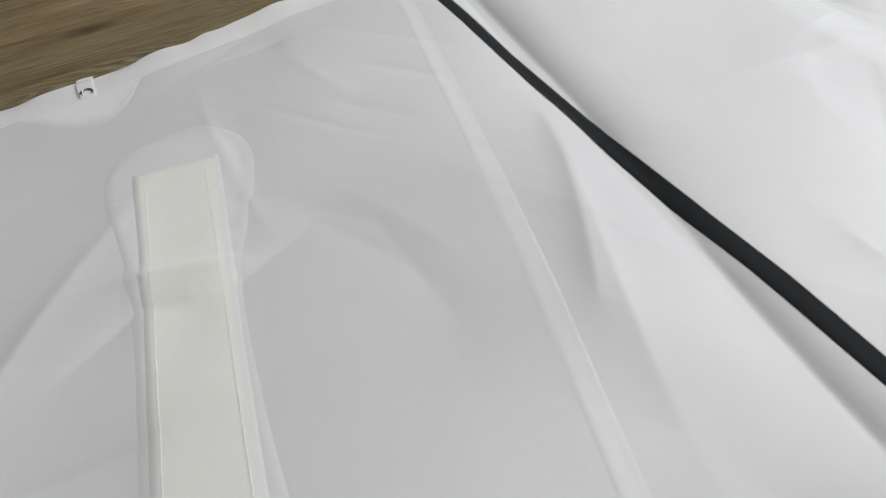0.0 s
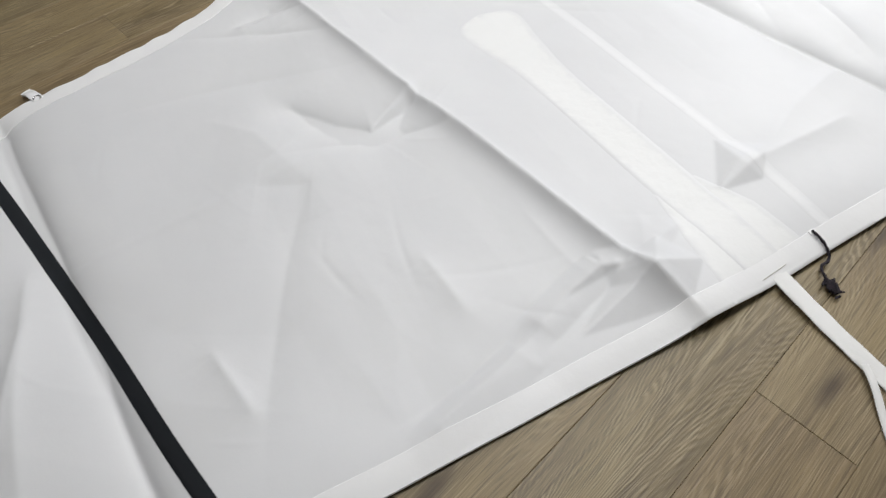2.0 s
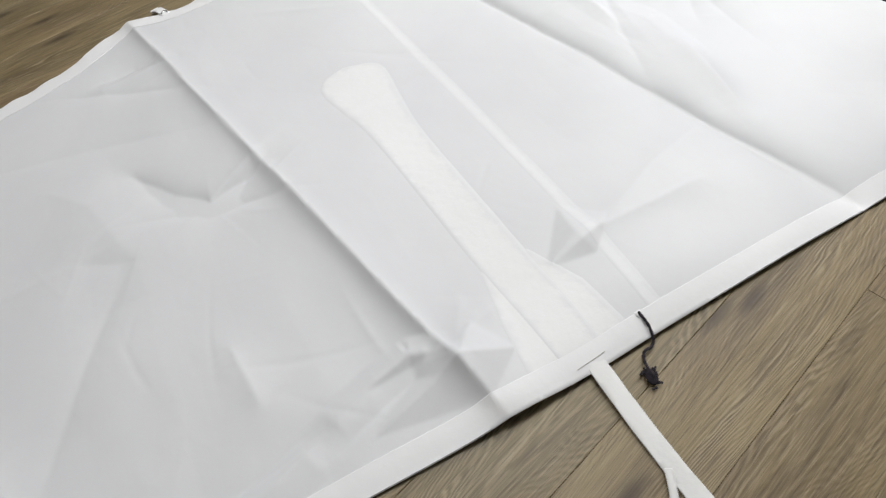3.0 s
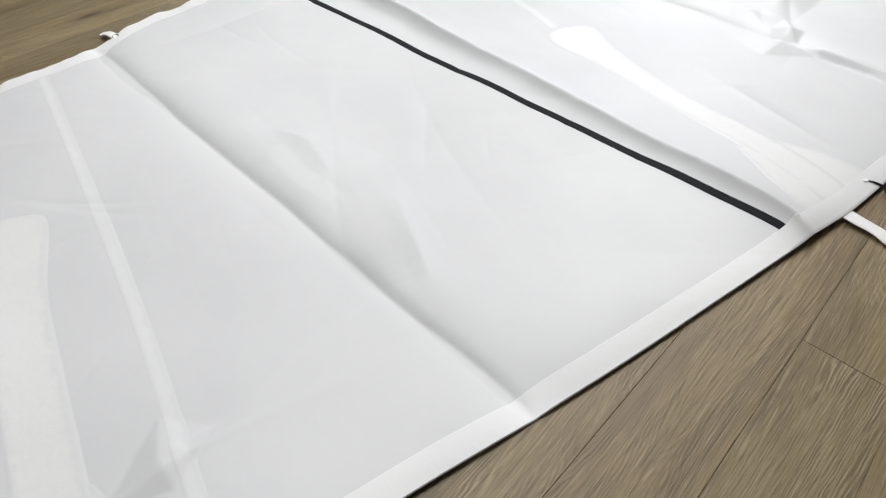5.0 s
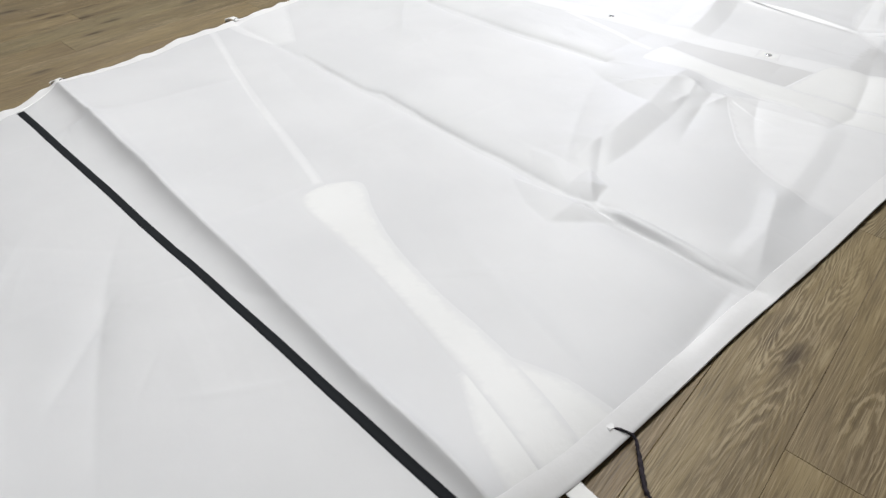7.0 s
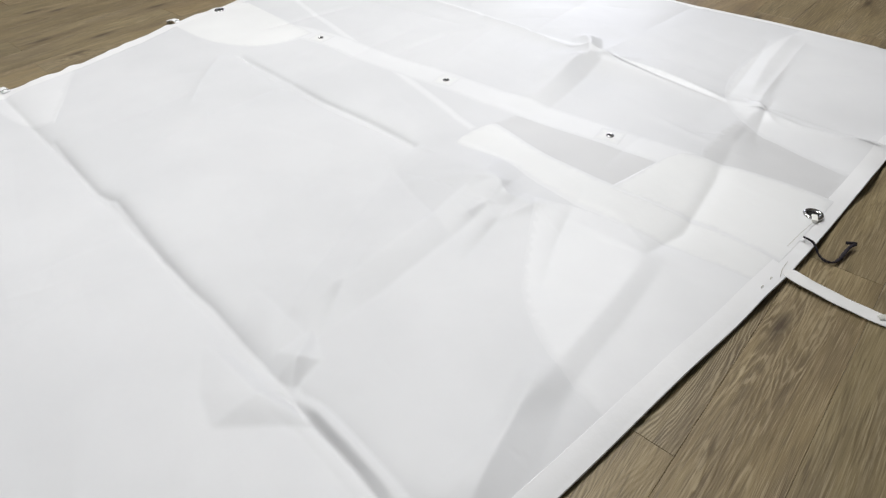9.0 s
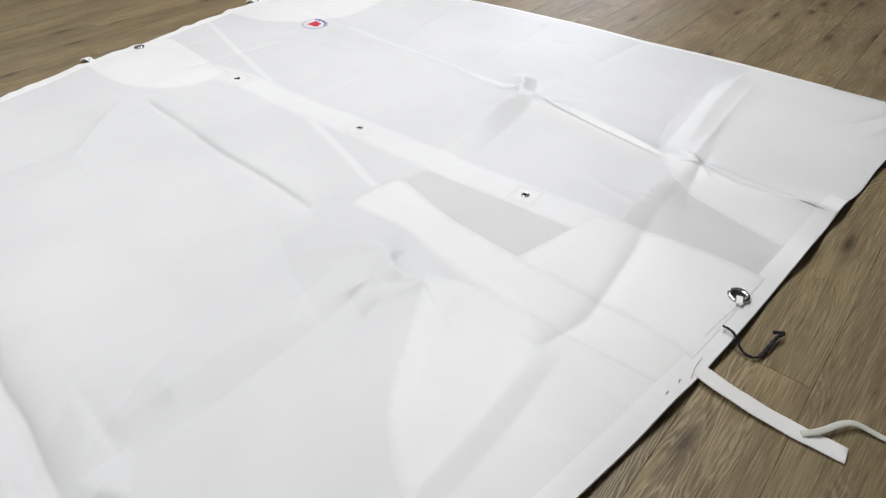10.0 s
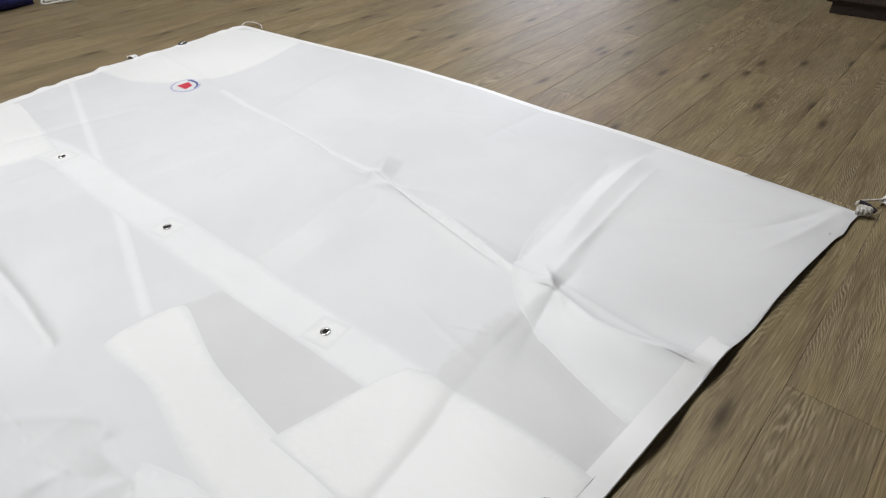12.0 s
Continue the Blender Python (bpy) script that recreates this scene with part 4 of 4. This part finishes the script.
ribbon([(2.002, -0.429, 0.030), (2.043, -0.462, 0.018), (2.101, -0.510, 0.006), (2.164, -0.542, 0.005)], 0.011, GREYED, tie, "tie_end", "narrow grey-white tape end")
tie = ribbon([(3.629, -0.067, 0.018), (3.630, -0.111, 0.016), (3.636, -0.178, 0.012), (3.651, -0.267, 0.008), (3.679, -0.362, 0.006)], 0.036, CREASED, sail, "batten_tie", "flat white ribbon end lying on the floor")
ribbon([(3.655, -0.291, 0.012), (3.684, -0.310, 0.016), (3.727, -0.324, 0.018), (3.755, -0.339, 0.014), (3.766, -0.375, 0.006), (3.792, -0.482, 0.005)], 0.011, GREYED, tie, "tie_end", "narrow grey-white tape end")

# dark leech cords
cord([(0.415, -0.124, 0.028), (0.413, -0.156, 0.026), (0.405, -0.181, 0.014), (0.393, -0.188, 0.012), (0.374, -0.186, 0.010), (0.362, -0.202, 0.010), (0.359, -0.219, 0.008)], 0.0028, DARK_CORD, sail, "leech_cord", "short dark frayed cord end", 40, 0.3, 2)
m = bmesh.new()
rng = np.random.default_rng(8)
for k in range(26):
    a = rng.uniform(0, 6.3)
    q = np.array((0.353 + rng.normal() * 0.005, -0.231 + rng.normal() * 0.008, 0.009))
    tube(m, [q, q + (0.010 * math.cos(a), 0.010 * math.sin(a), rng.uniform(-0.004, 0.007))], 0.0022, 6)
tube(m, [(0.359, -0.217, 0.008), (0.354, -0.229, 0.009), (0.348, -0.244, 0.008)], [0.005, 0.010, 0.004], 8, 0.3, 4)
part("cord_tuft", m, DARK_CORD, sail, "frayed dark cord tuft")
cord([(2.040, -0.172, 0.022), (2.058, -0.192, 0.022), (2.068, -0.210, 0.014), (2.055, -0.228, 0.009), (2.028, -0.259, 0.008), (2.005, -0.287, 0.008), (2.000, -0.304, 0.008), (1.995, -0.339, 0.006)],
     [0.0024] * 10 + [0.0034] * 10 + [0.0042] * 18 + [0.0028] * 12, DARK_CORD, sail, "leech_cord", "short dark frayed cord end", 50, 0.35, 3)
cord([(3.757, -0.052, 0.034), (3.759, -0.076, 0.034), (3.757, -0.090, 0.022), (3.753, -0.102, 0.010), (3.746, -0.124, 0.008), (3.758, -0.142, 0.008), (3.796, -0.140, 0.010), (3.834, -0.135, 0.014), (3.855, -0.140, 0.016)],
     [0.0026] * 16 + [0.003] * 10 + [0.0042] * 24, DARK_CORD, sail, "leech_cord", "short dark cord end with a sealed tip", 50, 0.3, 5)
cord([(3.840, -0.124, 0.018), (3.857, -0.141, 0.018)], 0.0038, DARK_CORD, sail, "cord_tip", "sealed dark cord tip", 8, 0.2, 6)

for ex, ey in ((0.415, -0.126), (2.040, -0.172), (3.757, -0.055)):
    tab = bmesh.new()
    add_box(tab, -0.008, -0.006, -0.001, 0.008, 0.006, 0.0018)
    bmesh.ops.bevel(tab, geom=tab.edges[:], offset=0.0012, segments=2, affect="EDGES")
    ob = part("cord_exit", tab, TAPE, sail, "small white tab round the cord")
    ob.location = (ex, ey, float(np.ravel(cloth_z(ex, ey))[0]) + 0.0014)

# dark flecks on the hem by the ribbon and at the clew, built as short cords
for k, (ex, ey) in enumerate(((3.525, -0.085), (3.571, -0.081), (5.020, 0.090))):
    ez = float(np.ravel(cloth_z(ex, ey))[0]) + 0.0032
    cord([(ex - 0.006, ey - 0.002, ez), (ex, ey + 0.002, ez + 0.0015), (ex + 0.004, ey - 0.001, ez)], 0.0008, PALE_CORD, sail, "grey_fleck", "short grey cord standing for a dark fleck", 10, 0.1, k)

# lashing at the clew and light line at the tack
cl = bmesh.new()
for k in range(5):
    a = np.linspace(0, 2 * math.pi, 22)
    r = 0.011 + 0.0015 * k
    tilt = 0.5 * k
    pts = np.stack([5.188 + 0.003 * k + r * np.cos(a) * math.cos(tilt), 0.094 - 0.003 * k + r * np.cos(a) * math.sin(tilt), 0.019 + 0.011 * np.sin(a)], -1)
    tube(cl, pts, 0.0048, 8, 0.25, k)
part("clew_lashing", cl, ROPE, sail, "knotted white rope lashing")
cord([(5.190, 0.108, 0.030), (5.212, 0.112, 0.030), (5.246, 0.100, 0.026), (5.280, 0.082, 0.022), (5.318, 0.072, 0.016), (5.400, 0.050, 0.008)], 0.0032, ROPE, sail, "clew_line", "thin white line", 50, 0.1, 3)
tg = bmesh.new()
add_box(tg, 5.290, 0.050, 0.010, 5.345, 0.085, 0.016, None)
bmesh.ops.bevel(tg, geom=tg.edges[:], offset=0.0015, segments=2, affect="EDGES")
part("line_tag", tg, CREASED, sail, "small white cloth tag", smooth=False)
cord([(5.214, 0.108, 0.030), (5.216, 0.096, 0.031), (5.212, 0.078, 0.028), (5.206, 0.060, 0.024)], 0.0055, DARK_CORD, sail, "toggle", "dark toggle bar through the lashing", 20, 0.1, 3)
cord([(4.489, 2.996, 0.014), (4.520, 3.030, 0.024), (4.562, 3.022, 0.024), (4.590, 2.955, 0.016), (4.570, 2.900, 0.010)], 0.003, ROPE, sail, "tack_line", "thin white line loop", 50, 0.1, 9)

# printed round badge
bx, by = 3.980, 2.311
bz = 0.0014
badge_ring = strip("badge_ring", [(bx + 0.058 * math.cos(a), by + 0.068 * math.sin(a)) for a in np.linspace(0.5, 5.9, 60)], 0.006, bz, PALE_PRINT, label="printed pale blue ring", step=0.006, thick=0.0006)
badge_arc = strip("badge_arc", [(bx + 0.048 * math.cos(a), by + 0.058 * math.sin(a)) for a in np.linspace(-1.1, 1.0, 30)], (0.004, 0.012), bz, NAVY, badge_ring, "printed navy crescent", step=0.006, thick=0.0006)
overlay("badge_mark", [(bx - 0.022, by + 0.020), (bx - 0.008, by - 0.030)], [(bx + 0.018, by + 0.028), (bx + 0.020, by - 0.014)], 10, 10, bz, RED, badge_ring, "printed red mark", thick=0.0006, fade=0.0)


# ---- the room ----
def setting(name, boxes, mat, label, category):
    m = bmesh.new()
    for b in boxes:
        add_box(m, *b)
    ob = mesh_object(name, m, mat, smooth=False)
    ob.matrix_world = ROOM
    return tagged(ob, label, category, kind="structure")


# unseen walls and ceiling, added to close the room and kept dark
T = 0.15
setting("wall_south", [(U0 - T, V0 - T, 0, U1 + T, V0, TALL)], PLASTER, "unseen dark grey painted wall", "wall")
setting("wall_north", [(U0 - T, V1, 0, U1 + T, V1 + T, TALL)], PLASTER, "unseen plain dark grey wall", "wall")
setting("wall_west", [(U0 - T, V0, 0, U0, V1, TALL)], PLASTER, "unseen dark grey painted wall", "wall")
wa, wb = WINDOW_V - WINDOW_W / 2, WINDOW_V + WINDOW_W / 2
setting("wall_east", [(U1, V0, 0, U1 + T, wa, TALL), (U1, wb, 0, U1 + T, V1, TALL), (U1, wa, 0, U1 + T, wb, WINDOW_Z0), (U1, wa, WINDOW_Z1, U1 + T, wb, TALL)], PLASTER, "unseen dark grey painted wall with a window opening", "wall")
setting("ceiling", [(U0 - T, V0 - T, TALL, U1 + T, V1 + T, TALL + 0.12)], CEILING, "unseen plain grey ceiling", "ceiling")

# window frame round the opening
setting("window_1", [(U1 + 0.05, wa, WINDOW_Z0, U1 + 0.11, wa + 0.06, WINDOW_Z1), (U1 + 0.05, wb - 0.06, WINDOW_Z0, U1 + 0.11, wb, WINDOW_Z1),
                           (U1 + 0.05, wa + 0.06, WINDOW_Z0, U1 + 0.11, wb - 0.06, WINDOW_Z0 + 0.06), (U1 + 0.05, wa + 0.06, WINDOW_Z1 - 0.06, U1 + 0.11, wb - 0.06, WINDOW_Z1)], FRAME, "white framed window", "window")


# housing for an added lamp that is out of view
def ceiling_panel(u, v):
    base = new("added_ceiling_light")
    base.matrix_world = ROOM @ Matrix.Translation((u, v, TALL))
    tagged(base, "unseen added ceiling light panel, flat with a white frame", "ceiling light", "ceiling lights")
    m = bmesh.new()
    for b in ((-0.62, -0.32, -0.05, 0.62, -0.28, 0), (-0.62, 0.28, -0.05, 0.62, 0.32, 0), (-0.62, -0.28, -0.05, -0.58, 0.28, 0), (0.58, -0.28, -0.05, 0.62, 0.28, 0)):
        add_box(m, *b)
    part("frame", m, FRAME, base, smooth=False)
    d = bmesh.new()
    add_box(d, -0.58, -0.28, -0.03, 0.58, 0.28, -0.01)
    part("diffuser", d, FRAME, base, "white diffuser sheet", smooth=False)


for pu, pv, watts in PANELS:
    ceiling_panel(pu, pv)

# dark shape at the far end, guessed as a cabinet; a lower corner shows
cabinet = new("cabinet")
# placed to fit the camera's view and to darken the floor's reflection
cabinet.matrix_world = ROOM @ Matrix.Translation((7.04, -0.34, 0))
tagged(cabinet, "dark brown cabinet guessed from the corner of a dark shape", "cabinet")
m = bmesh.new()
add_box(m, 0.02, -2.0, 0.06, 0.55, 0, 1.7)
bmesh.ops.bevel(m, geom=m.edges[:], offset=0.006, segments=2, affect="EDGES")
part("body", m, DARK_WOOD, cabinet, smooth=False)
m = bmesh.new()
add_box(m, 0.05, -1.97, 0.0, 0.52, -0.03, 0.06)
part("plinth", m, DARK_WOOD, cabinet, smooth=False)
for k in range(4):
    m = bmesh.new()
    add_box(m, 0.0, -1.995 + 0.5 * k, 0.075, 0.018, -1.505 + 0.5 * k, 1.68)
    bmesh.ops.bevel(m, geom=m.edges[:], offset=0.004, segments=2, affect="EDGES")
    part("door", m, DARK_WOOD, cabinet, smooth=False)

# blue rolled cloth and a coil of rope at the far side
roll = new("cloth_bundle")
roll.location = (2.98, 4.50, 0)
tagged(roll, "rolled dark blue cloth bundle lying on the floor", "bundle")
m = bmesh.new()
n_l, n_a = 40, 26
P = np.zeros((n_l, n_a + 1, 3))
for i in range(n_l):
    s = -0.75 + 1.42 * i / (n_l - 1)
    taper = min(1.0, 0.35 + 4.5 * (0.5 - abs(i / (n_l - 1) - 0.5)))
    for j in range(n_a + 1):
        a = 2 * math.pi * j / n_a
        r = 0.15 * taper * (1 + 0.10 * math.sin(3 * a + s * 9) + 0.06 * math.sin(s * 31 + a))
        P[i, j] = (s, r * math.cos(a), max(0.003, 0.12 * taper + r * math.sin(a)))
grid_mesh(m, P)
bmesh.ops.remove_doubles(m, verts=m.verts[:], dist=0.0005)
part("rolled_cloth", m, BLUE_CLOTH, roll, "dark blue cloth roll")
coil = new("rope_coil")
coil.location = (3.80, 4.44, 0)
tagged(coil, "loose white rope coil beside the blue bundle", "rope")
m = bmesh.new()
for k in range(3):
    a = np.linspace(0, 2 * math.pi, 40)
    tube(m, np.stack([(0.11 - 0.012 * k) * np.cos(a) + 0.01 * k, (0.07 - 0.008 * k) * np.sin(a), 0.008 + 0.013 * k + 0.004 * np.sin(3 * a + k)], -1), 0.007, 8, 0.1, k)
part("rope", m, ROPE, coil)

# floor boards
BOARD_W, BOARD_L, SEAM_V = 0.178, 1.500, -0.304
JOINTS = {0: 0.013, 1: 0.744, 2: 1.419, 3: 2.149, 4: 2.848}   # where boards meet, by row
m = bmesh.new()
add_box(m, U0, V0, -0.06, U1, V1, -0.004)
floor = mesh_object("floor", m, GAP, smooth=False)
floor.matrix_world = ROOM
tagged(floor, "olive-brown oak-look plank floor with knots", "floor", kind="structure")


def board_mesh(bm, u0, u1, v0, v1):
    g, c = 0.0003, 0.0009
    low = [bm.verts.new((u, v, -0.004)) for u, v in ((u0 + g, v0 + g), (u1 - g, v0 + g), (u1 - g, v1 - g), (u0 + g, v1 - g))]
    mid = [bm.verts.new((u, v, -0.0007)) for u, v in ((u0 + g, v0 + g), (u1 - g, v0 + g), (u1 - g, v1 - g), (u0 + g, v1 - g))]
    top = [bm.verts.new((u, v, 0.0)) for u, v in ((u0 + g + c, v0 + g + c), (u1 - g - c, v0 + g + c), (u1 - g - c, v1 - g - c), (u0 + g + c, v1 - g - c))]
    for k in range(4):
        j = (k + 1) % 4
        bm.faces.new((low[k], low[j], mid[j], mid[k]))
        bm.faces.new((mid[k], mid[j], top[j], top[k]))
    bm.faces.new(top)


boards = []
k0, k1 = math.floor((SEAM_V - V1) / BOARD_W), math.ceil((SEAM_V - V0) / BOARD_W)
for k in range(k0, k1 + 1):
    vb, va = SEAM_V - k * BOARD_W, SEAM_V - (k + 1) * BOARD_W
    va, vb = max(va, V0), min(vb, V1)
    if vb - va < 0.01:
        continue
    start = JOINTS.get(k, 0.013 + 0.709 * k + 0.06 * math.sin(k * 2.3))
    j = math.floor((U0 - start) / BOARD_L)
    while start + j * BOARD_L < U1:
        ua, ub = max(U0, start + j * BOARD_L), min(U1, start + (j + 1) * BOARD_L)
        if ub - ua > 0.02:
            boards.append((ua, ub, va, vb))
        j += 1
near = [b for b in boards if -2.6 < b[2] < 3.6 and b[1] > -3.2 and b[0] < 7.2]
near.sort(key=lambda b: abs((b[2] + b[3]) / 2 - 0.2) + 0.25 * abs((b[0] + b[1]) / 2 - 2.4))
near = near[:298]
chosen = set(near)
rest = [b for b in boards if b not in chosen]
shared = {}
for ua, ub, va, vb in near:
    key = (round(ub - ua, 3), round(vb - va, 3))
    if key not in shared:
        bm = bmesh.new()
        board_mesh(bm, -(ub - ua) / 2, (ub - ua) / 2, -(vb - va) / 2, (vb - va) / 2)
        me = bpy.data.meshes.new("plank")
        bm.to_mesh(me)
        bm.free()
        me.materials.append(WOOD)
        shared[key] = me
    ob = new("plank", shared[key])
    ob.parent = floor
    ob.location = ((ua + ub) / 2, (va + vb) / 2, 0)
bm = bmesh.new()
for b in rest:
    board_mesh(bm, *b)
tagged(part("far_planks", bm, WOOD, floor, "olive-brown oak-look planks", smooth=False), kind="stuff")
